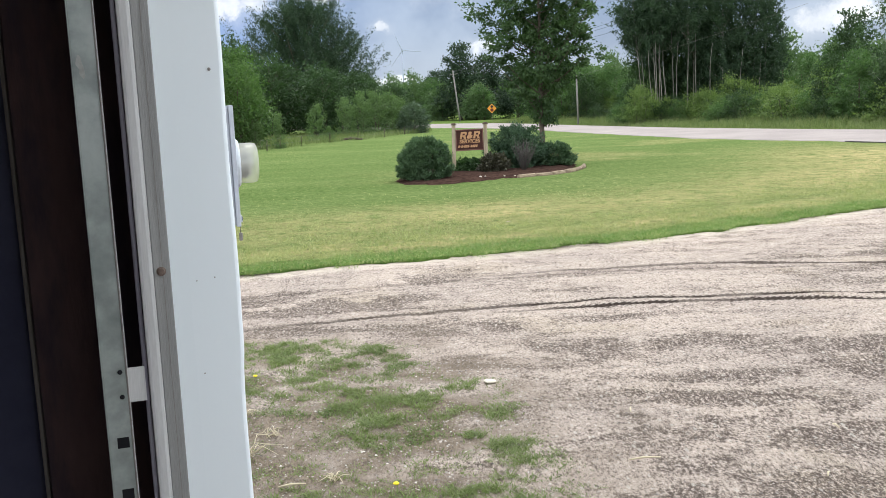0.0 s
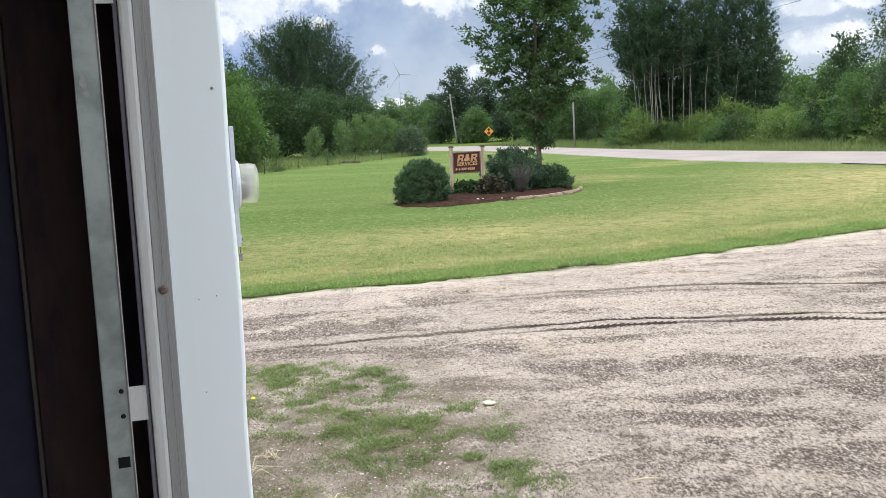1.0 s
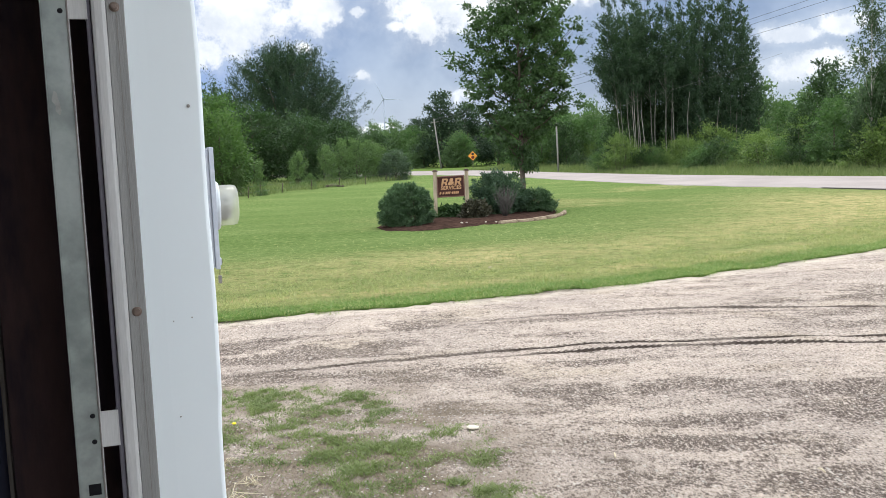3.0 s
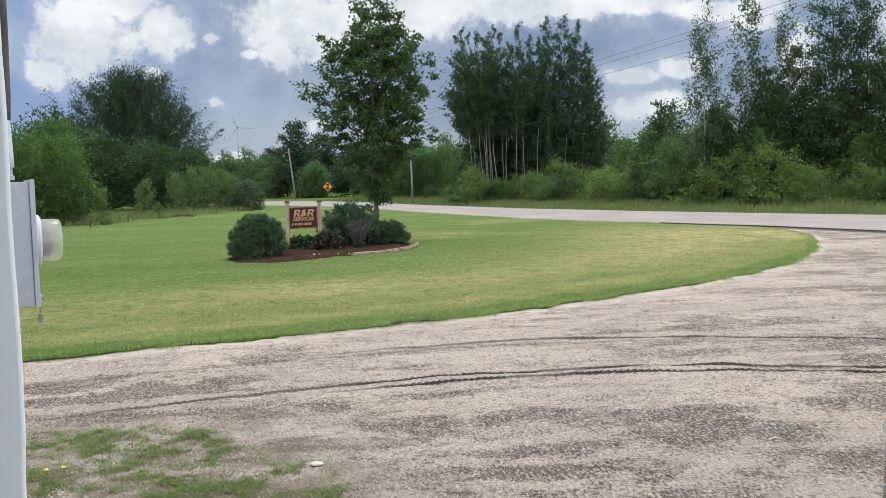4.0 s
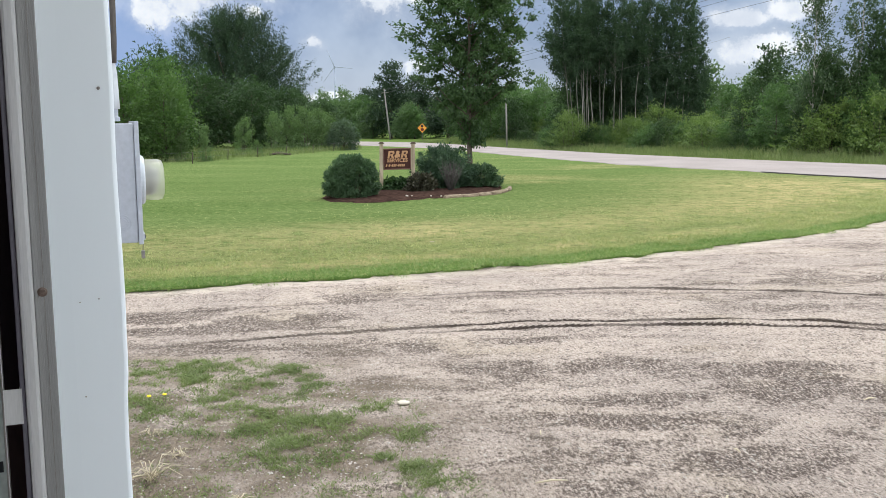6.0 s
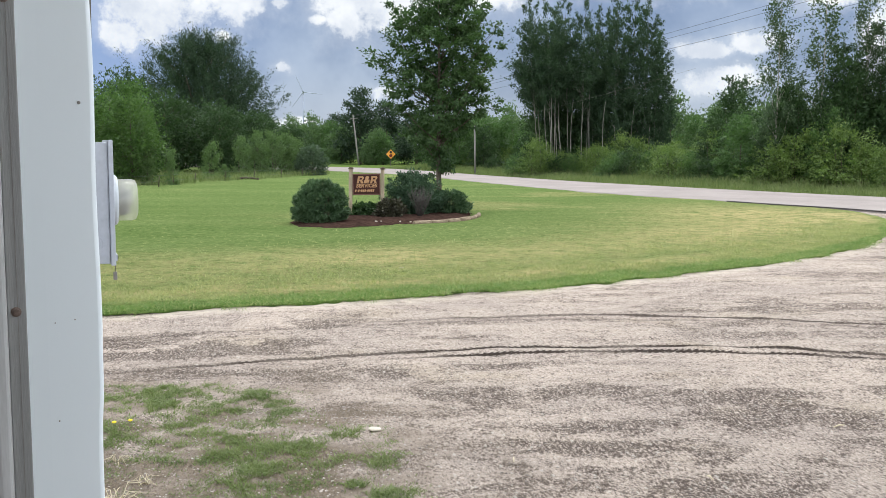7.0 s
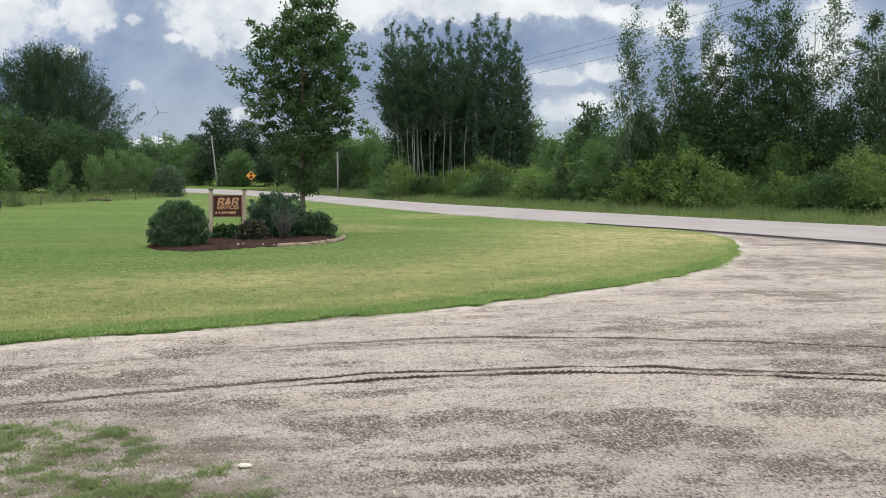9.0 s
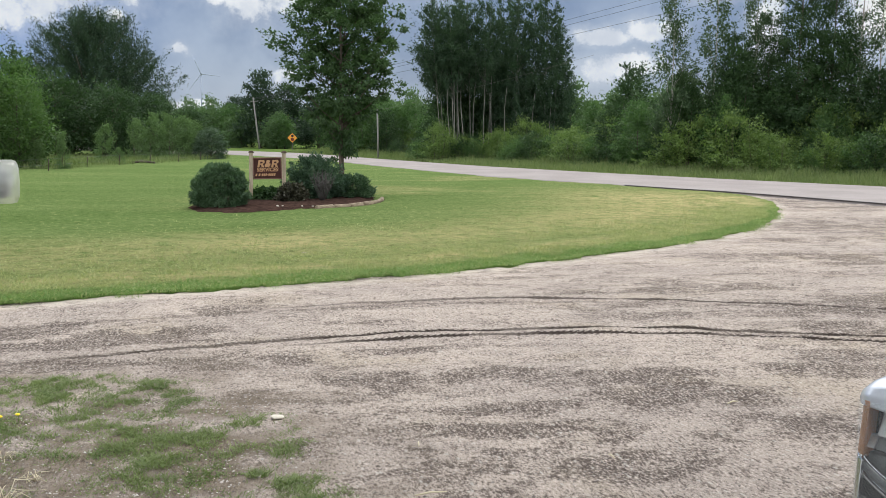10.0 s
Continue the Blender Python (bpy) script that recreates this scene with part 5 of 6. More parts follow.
mid_a = plant("broadleaf_tree", "dense dark green tree at the edge of the lawn", "tree", "trees at the lawn's end", 5.0, 0.4, [1.9, 2.6, 2.7, 2.5, 1.9, 1.0], 800, 20, 0.20, 0.17, SHADE_LEAF, BARK, 62, 0.12, 0.55, limbs=30, upright=0.8, boughs=110, rise=0.8, plume=1.1, flat=0.5)
moved(mid_a, at(-9.8, 61.0))
for k, (x, y, s, sz) in enumerate([(-6.4, 60.8, 0.75, 0.80), (-12.5, 58.0, 1.0, 0.95), (-15.5, 54.0, 1.1, 1.1), (-4.4, 66, 0.8, 0.8), (-2.3, 70, 0.7, 0.65), (-18.5, 50.0, 1.1, 1.15), (-13.5, 66, 1.2, 1.3), (-7.5, 68, 1.0, 0.95)]):
    copy_thing(mid_a, at(x, y, 49 * k, s, sz))
bright = plant("young_tree", "bright yellow-green young tree at the lawn's end", "tree", "young trees at the lawn's end", 4.0, 0.2, [1.0, 1.4, 1.5, 1.3, 1.0, 0.5], 620, 17, 0.14, 0.125, BRIGHT_LEAF, BARK, 63, 0.06, 0.55, limbs=30, upright=0.8, boughs=90, rise=0.8, plume=1.3)
moved(bright, at(-8.7, 44.6))
copy_thing(bright, at(-10.3, 43.5, 80, 1.05, 1.05)), copy_thing(bright, at(-9.4, 47.5, 160, 1.1, 1.2)), copy_thing(bright, at(-12.3, 41.0, 200, 1.15, 1.1))
sap = plant("sapling", "slender pale green willow sapling on the rough grass", "sapling", "saplings at the lawn's end", 2.2, 0.05, [0.55, 0.7, 0.65, 0.5, 0.2], 260, 16, 0.075, 0.10, SAPLING_LEAF, BARK, 64, 0.02, 0.4, limbs=20, trunks=3, flat=1.2, upright=0.2, sweep=(0, 0, 0.5), boughs=22, rise=2.2, plume=1.8, slim=0.4)
moved(sap, at(-4.8, 57.5, 0, 1.0))
for k, (x, y, s, sz) in enumerate([(-3.9, 58.5, 1.2, 1.15), (-3.0, 59.5, 1.3, 1.15), (-2.2, 60.5, 1.2, 1.1), (-5.9, 51.7, 0.85, 0.85), (-6.8, 43.8, 0.55, 0.68), (-5.0, 49.5, 0.45, 0.36), (-1.6, 61.5, 1.0, 1.0), (-7.8, 44.0, 0.6, 0.5)]):
    copy_thing(sap, at(x, y, 77 * k, s, sz))
moved(plant("round_shrub", "rounded grey-green shrub beside the road bend", "shrub", "", 1.85, 0.05, [0.8, 1.0, 1.0, 0.8, 0.35], 300, 30, 0.10, 0.10, ROUND_LEAF, BARK, 65, 0.03, 0.6, limbs=6, trunks=3), at(-0.7, 60.0))

# trees round the road bend
bend = plant("bend_tree", "dark green tree beyond the road bend", "tree", "trees beyond the road bend", 8.4, 0.6, [2.0, 2.6, 2.5, 2.2, 1.7, 1.2, 0.5], 560, 18, 0.26, 0.26, WILLOW_LEAF, BARK, 66, 0.15, 0.55, limbs=24, boughs=100, rise=0.9, plume=1.5)
moved(bend, at(4.3, 105.5))
copy_thing(bend, at(7.6, 110, 100, 1.1, 0.85)), copy_thing(bend, at(10.5, 104, 30, 1.0, 0.72)), copy_thing(bend, at(13.2, 98, 210, 1.0, 0.65)), copy_thing(bend, at(1.8, 116, 300, 0.9, 0.7))
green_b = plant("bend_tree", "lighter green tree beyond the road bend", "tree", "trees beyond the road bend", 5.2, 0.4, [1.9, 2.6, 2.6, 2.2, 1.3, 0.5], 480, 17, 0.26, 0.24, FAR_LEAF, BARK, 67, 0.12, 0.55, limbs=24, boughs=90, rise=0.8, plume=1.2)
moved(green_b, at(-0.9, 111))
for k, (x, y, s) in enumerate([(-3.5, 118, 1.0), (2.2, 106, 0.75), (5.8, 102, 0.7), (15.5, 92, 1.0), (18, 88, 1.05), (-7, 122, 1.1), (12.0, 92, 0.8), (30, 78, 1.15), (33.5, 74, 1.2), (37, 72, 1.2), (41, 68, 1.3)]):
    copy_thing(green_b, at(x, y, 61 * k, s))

# far woods on low rises
rng = np.random.default_rng(91)
n = 26000
az = rng.uniform(-1.1, 1.3, n)
dist = rng.uniform(190, 420, n)
rise = 7.0 + 3.5 * np.interp(az, [-1.1, -0.3, -0.05, 0.15, 0.35, 0.6, 1.3], [0.8, 0.4, -0.3, 0.9, 1.2, 0.8, 0.8]) + rough_noise(az * 60, az * 0, 3.0, 5) * 4 - 2
p = np.stack([np.sin(az) * dist, np.cos(az) * dist, rng.random(n) ** 0.6 * rise * dist / 300], 1)
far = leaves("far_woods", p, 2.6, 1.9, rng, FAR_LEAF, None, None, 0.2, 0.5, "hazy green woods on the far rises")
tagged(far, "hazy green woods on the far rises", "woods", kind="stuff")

# tall grass on the far verge, and rough grass by the lawn's end
rng = np.random.default_rng(92)
n = 52000
i = rng.uniform(3.2, len(FAR_X) - 2.01, n)
k = i.astype(int)
f = i - k
FXa, FYa = np.array(FAR_X, float), np.array(FAR_Y, float)
ex, ey = FXa[k] + (FXa[k + 1] - FXa[k]) * f, FYa[k] + (FYa[k + 1] - FYa[k]) * f
tx, ty = FXa[k + 1] - FXa[k], FYa[k + 1] - FYa[k]
l = np.hypot(tx, ty)
back = 0.5 + rng.random(n) ** 0.9 * 6.5
p = np.stack([ex - ty / l * back, ey + tx / l * back, np.full(n, -0.06)], 1)
tall = np.clip(0.13 + back * 0.09, 0, 0.52) * (0.5 + rough_noise(p[:, 0], p[:, 1], 1.2, 7))
ob = blades("verge_grass", p, tall, 0.035, rng, TALL_BLADE, None, 0.28)
tagged(ob, "tall unmown grass along the far road verge", "grass", kind="stuff")
n = 16000
x = rng.uniform(-13, 0.5, n)
y = 44 + rng.random(n) * 22 + np.clip(-x - 6, 0, 9) * -1.0
keep = (y > np.interp(x, [-13, -7.3, -5.8, -3.4, -0.6, 0.5], [35, 39, 46, 49.5, 58, 61]))
p = np.stack([x, y, np.full(n, 0.0)], 1)[keep]
ob = blades("rough_grass", p, np.full(len(p), 0.32) * (0.4 + rough_noise(p[:, 0], p[:, 1], 1.5, 9)), 0.03, rng, TALL_BLADE, None, 0.35)
tagged(ob, "rough long grass behind the mown lawn", "grass", kind="stuff")

# lawn blades where the lawn is near
n = 90000
x = rng.uniform(-3.2, 13.0, n)
inset = np.minimum(rng.exponential(1.3, n), 9.0) - 0.05 - 0.30 * rng.random(n) ** 3 * (rough_noise(x, x * 0, 0.25, 57, 3) > 0.47)
y = lawn_near(x) + inset + (rough_noise(x, x * 0, 0.5, 51) - 0.5) * 0.34
p = np.stack([x, y, np.full(n, 0.010)], 1)
tall = 0.040 * (0.5 + rough_noise(x, y, 0.5, 4))
lush_strip = (inset < 0.05 + 1.0 * rough_noise(x, y, 0.9, 83, 3) * np.clip(1.3 - np.abs(x - 1) / 14, 0.4, 1)) & (rng.random(n) < 0.72)
for name, pick, mat, label in (("lawn_grass", ~lush_strip, GRASS_BLADE, "short mown grass blades with dry yellow tips"), ("edge_grass", lush_strip, LUSH_BLADE, "fresh green grass along the edge of the lawn")):
    tagged(blades(name, p[pick], tall[pick], 0.011, rng, mat, None, 0.7), label, "grass", kind="stuff")

# weeds on the bare patch before the garage
n = 560000
x, y = rng.uniform(-3.4, 1.0, n), rng.uniform(3.2, 7.2, n)
cover = patch_cover(x, y)
keep = rng.random(n) < cover ** 1.0 * 0.50 * np.clip(rough_noise(x, y, 0.10, 88, 3) * 5.0 - 1.9, 0.03, 1.3)
x, y, cover = x[keep], y[keep], cover[keep]
p = np.stack([x, y, gravel_height(x, y) - 0.004], 1)
ob = blades("weeds", p, 0.010 + 0.025 * cover * (0.1 + 1.4 * rough_noise(x, y, 0.2, 6)), 0.0070, rng, WEED_BLADE, None, 1.1)
tagged(ob, "low green weeds and grass growing through gravel", "weeds", kind="stuff")


# loose chips of stone on the drive
def chips(name, count, bounds, sizes, seed, bias=1.0, mat=CHIPS, label="loose angular stone chips on the gravel drive"):
    rng = np.random.default_rng(seed)
    x = rng.uniform(bounds[0], bounds[1], count)
    y = bounds[2] + rng.random(count) ** bias * (bounds[3] - bounds[2])
    # most lie where the drive is raked up
    keep = rng.random(count) < 0.30 + 0.9 * gravel_darkened(x, y) + 0.5 * soil_cover(x, y)
    x, y = x[keep], y[keep]
    count = len(x)
    r = sizes[0] + (sizes[1] - sizes[0]) * rng.random(count) ** 3
    base = np.array([(1, 0, 0), (0.2, 0.9, 0.1), (-0.9, 0.3, 0), (-0.3, -0.9, 0.1), (0.15, 0.05, 0.85)])
    a = rng.uniform(0, 6.28, count)
    ca, sa = np.cos(a), np.sin(a)
    v = base[None] * rng.uniform(0.6, 1.2, (count, 5, 3)) * r[:, None, None]
    w = v.copy()
    w[..., 0], w[..., 1] = v[..., 0] * ca[:, None] - v[..., 1] * sa[:, None], v[..., 0] * sa[:, None] + v[..., 1] * ca[:, None]
    w[..., 2] *= 0.7
    w += np.stack([x, y, gravel_height(x, y) + r * 0.1], 1)[:, None]
    tri = np.array([(0, 1, 4), (1, 2, 4), (2, 3, 4), (3, 0, 4)])
    faces = (np.arange(count)[:, None, None] * 5 + tri[None]).reshape(-1, 3)
    ob = fast_mesh(name, w.reshape(-1, 3), faces, mat)
    return tagged(ob, label, "gravel", kind="stuff")


chips("gravel_stones", 90000, (-3.0, 7.5, 2.3, 9.9), (0.0030, 0.0115), 101, 1.25)
chips("patch_stones", 2600, (-1.5, 0.5, 4.0, 6.2), (0.004, 0.011), 102, 1.0, PALECHIPS, "pale stone chips scattered among the weeds")

# ---- the sign bed ----
BED = [(-0.55, 20.45), (0.05, 20.12), (0.6, 20.30), (1.3, 20.75), (2.1, 21.1), (2.9, 21.75), (3.55, 22.9), (3.95, 24.3), (3.95, 25.8), (3.3, 26.9), (1.8, 26.6), (0.2, 25.4), (-0.5, 23.6), (-0.78, 21.7)]
bm = bmesh.new()
ring = [bm.verts.new((x, y, 0.02)) for x, y in BED]
inner = [bm.verts.new((1.5 + (x - 1.5) * 0.82, 23.2 + (y - 23.2) * 0.82, 0.085)) for x, y in BED]
core = bm.verts.new((1.5, 23.2, 0.10))
for i in range(len(BED)):
    j = (i + 1) % len(BED)
    bm.faces.new((ring[i], ring[j], inner[j], inner[i]))
    bm.faces.new((inner[i], inner[j], core))
bmesh.ops.subdivide_edges(bm, edges=bm.edges[:], cuts=3, use_grid_fill=True)
for v in bm.verts:
    v.co.z += noise.noise(v.co * 4.0) * 0.025
ob = part("mulch_bed", bm, MULCH, None, smooth=True)
tagged(ob, "dark red-brown bark mulch bed under the sign", "mulch bed", kind="structure")

sign = thing("garden_sign", "brown wooden sign with tan lettering between two posts", "sign", m=pose(0.665, 23.08, 0.05, 0, 0, -6))


def post(x, h, tilt):
    bm = boxed(-0.045, 0.045, -0.045, 0.045, -0.15, h, bevel=0.008)
    ob = part("post", bm, POSTWOOD, sign, "weathered square wooden post", m=Matrix.Translation((x, 0, 0)) @ Matrix.Rotation(radians(tilt), 4, "Y"))
    bm = boxed(-0.068, 0.068, -0.068, 0.068, h, h + 0.022, bevel=0.005)
    block(bm, -0.05, 0.05, -0.05, 0.05, h + 0.022, h + 0.05, bevel=0.012)
    part("cap", bm, CAPWOOD, ob, "dark wooden post cap", m=Matrix.Translation((x, 0, 0)) @ Matrix.Rotation(radians(tilt), 4, "Y"))


post(0.0, 1.17, 0.8), post(0.79, 1.17, 0.3)
TILT = Matrix.Translation((0.40, 0, 0.80)) @ Matrix.Rotation(radians(-1.2), 4, "Y")
part("board", boxed(-0.335, 0.335, -0.016, 0.016, -0.255, 0.255, bevel=0.004), SIGNBROWN, sign, "dark brown sign board", m=TILT)
bm = boxed(-0.345, 0.345, -0.026, 0.02, 0.236, 0.262, bevel=0.004)
block(bm, -0.345, 0.345, -0.026, 0.02, -0.262, -0.236, bevel=0.004)
block(bm, -0.345, -0.318, -0.0255, 0.019, -0.24, 0.24, bevel=0.004)
block(bm, 0.318, 0.345, -0.0255, 0.019, -0.24, 0.24, bevel=0.004)
part("border", bm, SIGNFRAME, sign, "reddish brown raised frame", m=TILT)


def slab(outline, shear=0.22):
    """A raised flat shape on the board, leaning like italics."""
    return prism([(x + shear * y, y) for x, y in outline], 0.0, 0.008)


FACE = TILT @ Matrix.Translation((0, -0.0165, 0)) @ Matrix.Rotation(radians(90), 4, "X")
# the trade mark: three heavy slanted shapes
for x in (-0.245, 0.085):
    part("mark", slab([(x, 0.03), (x + 0.05, 0.03), (x + 0.05, 0.085), (x + 0.075, 0.085), (x + 0.105, 0.03), (x + 0.16, 0.03), (x + 0.122, 0.105), (x + 0.150, 0.135), (x + 0.150, 0.175), (x + 0.12, 0.20), (x, 0.20)]), SIGNTAN, sign, m=FACE)
    part("mark_notch", slab([(x + 0.05, 0.118), (x + 0.096, 0.118), (x + 0.106, 0.128), (x + 0.106, 0.150), (x + 0.096, 0.16), (x + 0.05, 0.16)]), SIGNBROWN, sign, m=Matrix.Translation((0, -0.003, 0)) @ FACE)
part("mark", slab([(-0.075, 0.05), (-0.05, 0.03), (0.015, 0.03), (0.035, 0.05), (0.065, 0.03), (0.05, 0.075), (0.06, 0.11), (0.02, 0.12), (0.03, 0.175), (0.005, 0.20), (-0.04, 0.20), (-0.06, 0.175), (-0.05, 0.125), (-0.078, 0.09)]), SIGNTAN, sign, m=FACE)


def lettering(word, size, mat, parent, m, name="lettering"):
    curve = bpy.data.curves.new("word", "FONT")
    curve.body, curve.size, curve.extrude, curve.align_x, curve.align_y, curve.shear = word, size, 0.003, "CENTER", "CENTER", 0.15
    curve.offset = 0.004
    curve.space_character = 1.02
    helper = bpy.data.objects.new("word", curve)
    scene.collection.objects.link(helper)
    me = bpy.data.meshes.new_from_object(helper.evaluated_get(bpy.context.evaluated_depsgraph_get()))
    bpy.data.objects.remove(helper)
    bpy.data.curves.remove(curve)
    me.transform(m)
    me.name = name
    me.materials.clear()
    me.materials.append(mat)
    ob = new(name, me)
    ob.parent = parent
    return ob


lettering("SERVICES", 0.125, SIGNTAN, sign, TILT @ Matrix.Translation((0, -0.021, -0.035)) @ Matrix.Rotation(radians(90), 4, "X") @ Matrix.Diagonal((0.98, 1.0, 1, 1)))
x = -0.25
for w in (0.035, 0.02, 0.035, 0.018, 0.035, 0.035, 0.03, 0.018, 0.035, 0.035, 0.035, 0.035):
    part("number_bar", slab([(x, -0.185), (x + w, -0.185), (x + w, -0.125), (x, -0.125)] if w > 0.021 else [(x, -0.165), (x + w, -0.165), (x + w, -0.148), (x, -0.148)]), SIGNTAN, sign, m=FACE)
    x += w + 0.0095

yew = plant("yew_bush", "dense rounded dark green clipped bush in the mulch", "bush", "", 0.82, 0.02, [0.50, 0.60, 0.63, 0.61, 0.54, 0.42, 0.22], 560, 84, 0.032, 0.060, YEW_LEAF, BARK, 71, 0.03, 0.62, limbs=6, trunks=3, droop=0.2, upright=0.9, slim=0.26, near=True)
moved(yew, pose(-0.05, 21.4, 0.03) @ Matrix.Diagonal((0.97, 0.97, 1.15, 1)))
jun = plant("juniper_bush", "broad feathery blue-green bush beside the sign", "bush", "", 0.98, 0.02, [0.58, 0.82, 0.84, 0.72, 0.52, 0.24], 560, 52, 0.052, 0.072, JUNIPER_LEAF, BARK, 72, 0.03, 0.6, limbs=20, trunks=3, droop=-0.2, upright=0.5, sweep=(0.3, 0, 0.5), slim=0.30, boughs=90, rise=0.9, plume=1.0, near=True)
moved(jun, pose(2.25, 23.9, 0.06))
small = plant("low_bush", "low spreading dark green bush by the log edging", "bush", "", 0.54, 0.02, [0.52, 0.56, 0.46, 0.26], 300, 36, 0.05, 0.065, YEW_LEAF, BARK, 73, 0.02, 0.5, limbs=5, trunks=2, droop=-0.1, slim=0.36, near=True)
moved(small, pose(3.25, 24.2, 0.06))
rus = plant("russet_bush", "russet and green low shrub at the sign post", "bush", "", 0.50, 0.02, [0.36, 0.42, 0.36, 0.2], 200, 26, 0.06, 0.075, RUSSET_LEAF, BARK, 74, 0.02, 0.4, limbs=6, trunks=2, near=True)
moved(rus, pose(1.62, 22.7, 0.06) @ Matrix.Diagonal((0.8, 0.8, 0.8, 1)))
low = plant("ground_cover", "low green plants under the sign board", "plant", "", 0.26, 0.0, [0.36, 0.36, 0.2], 110, 24, 0.05, 0.07, SHADE_LEAF, BARK, 75, 0.01, 0.2, limbs=3, trunks=2, near=True)
moved(low, pose(1.05, 23.2, 0.06) @ Matrix.Diagonal((1.3, 0.8, 1, 1)))
bare = thing("bare_shrub", "leafless grey twiggy shrub in front of green bushes", "shrub", m=pose(2.35, 22.75, 0.06))
tub = Tubes(4)
rng = np.random.default_rng(76)
for k in range(38):
    a, r, h = rng.uniform(0, 6.28), rng.uniform(0.08, 0.36), rng.uniform(0.45, 0.82)
    px, py = r * math.cos(a), r * math.sin(a)
    tub.add([(px * 0.1, py * 0.1, -0.02), (px * 0.5, py * 0.5, h * 0.45), (px * 0.85, py * 0.85, h * 0.8), (px, py, h)], [0.006, 0.005, 0.004, 0.002])
    for j in range(5):
        b, q = rng.uniform(0, 6.28), rng.uniform(0.4, 0.8)
        tub.add([(px * q, py * q, h * q), (px * q + 0.08 * math.cos(b), py * q + 0.08 * math.sin(b), h * q + 0.16)], [0.003, 0.0015])
tub.put("twig_cluster", TWIG, bare)

edging = thing("log_edging", "curved row of short peeled logs edging the mulch bed", "edging")
arc = [(2.02, 20.98), (2.45, 21.18), (2.86, 21.48), (3.22, 21.86), (3.52, 22.32), (3.76, 22.85), (3.92, 23.35), (4.02, 23.9)]
rng = np.random.default_rng(12)
for (xa, ya), (xb, yb) in zip(arc, arc[1:]):
    tub = Tubes(9)
    r = rng.uniform(0.050, 0.066)
    tub.add([(xa + (xb - xa) * f, ya + (yb - ya) * f, 0.05 + rng.normal(0, 0.004)) for f in (0.02, 0.06, 0.5, 0.94, 0.98)], [r * 0.8, r, r * rng.uniform(0.95, 1.08), r, r * 0.8])
    tub.put("log", LOGWOOD, edging)
for k, (x, y, r) in enumerate([(1.18, 21.05, 0.036), (1.30, 21.12, 0.026), (1.72, 21.0, 0.026), (1.95, 20.92, 0.024)]):
    bm = bmesh.new()
    bmesh.ops.create_icosphere(bm, subdivisions=2, radius=r)
    for v in bm.verts:
        v.co *= 1 + noise.noise(v.co * 22 + Vector((k, 0, 0))) * 0.35
        v.co.z *= 0.6
    ob = part("bed_stone", bm, STONE, None, smooth=True, m=Matrix.Translation((x, y, 0.09)))
    tagged(ob, "small pale stone lying on the mulch", "stone", "stones on the mulch")

# ---- poles, wires, far signs and turbine ----
pole = thing("utility_pole", "leaning grey wooden utility pole by the road bend", "utility pole")
tub = Tubes(8)
tub.add([(3.86, 98.2, -0.1), (3.66, 98.2, 1.6), (3.26, 98.2, 5.2)], [0.095, 0.09, 0.07])
tub.put("shaft", POLEWOOD, pole)
tub = Tubes(5)
tub.add([(2.95, 98.2, 4.75), (3.75, 98.2, 4.85)], [0.045, 0.045])
tub.put("crossarm", POLEWOOD, pole)
stub = thing("stub_pole", "short grey wooden pole on the far road verge", "pole")
tub = Tubes(8)
tub.add([(10.45, 63.4, -0.1), (10.42, 63.4, 1.7), (10.37, 63.4, 3.32)], [0.065, 0.062, 0.055])
tub.put("shaft", POLEWOOD, stub)
for k, (za, zb, ya, xb) in enumerate([(5.1, 14.9, 0, 42.0), (5.0, 14.3, 0.3, 42.0), (4.8, 13.2, 0.0, 42.5)]):
    cable = thing("overhead_wire", "thin dark overhead wire crossing the sky", "wire", "overhead wires")
    tub = Tubes(4)
    line = []
    for f in np.linspace(0, 1, 40):
        x, y = 3.3 + (xb - 3.3) * f, 98.2 + (44.0 - 98.2) * f
        line.append((x, y + ya, za + (zb - za) * f - 1.5 * f * (1 - f)))
    tub.add(line, [0.012] * 40)
    tub.put("line", WIRE, cable)
cable = thing("span_wire", "thin pale wire running to the stub pole", "wire")
tub = Tubes(4)
tub.add([(10.37 + (20.5 - 10.37) * f, 63.4 + (50 - 63.4) * f, 3.25 + 3.0 * f - 0.5 * f * (1 - f)) for f in np.linspace(0, 1, 20)], [0.005] * 20)
tub.put("line", POLEWOOD, cable)

warn = thing("warning_sign", "orange diamond road warning sign on a thin post", "road sign", m=pose(6.96, 94.9, 0))
part("post", boxed(-0.03, 0.03, 0.02, 0.06, -0.1, 1.5), CABLE, warn)
diamond = lambda r: [(0, -r), (r, 0), (0, r), (-r, 0)]
RISE = Matrix.Translation((0, 0, 1.16)) @ Matrix.Rotation(radians(90), 4, "X")
part("panel", prism(diamond(0.52), 0, 0.02), SIGNBLACK, warn, m=RISE)
part("face", prism(diamond(0.48), 0.02, 0.028), SIGNORANGE, warn, "orange reflective face", m=RISE)
part("disc", turned([(0.165, 0.0), (0.165, 0.006)], 20), SIGNRED, warn, "dark red round mark", m=RISE @ Matrix.Translation((0.0, -0.15, 0.03)))
part("dot", turned([(0.135, 0.0), (0.135, 0.006)], 18), SIGNBLACK, warn, "black round mark", m=RISE @ Matrix.Translation((0.0, 0.20, 0.03)))

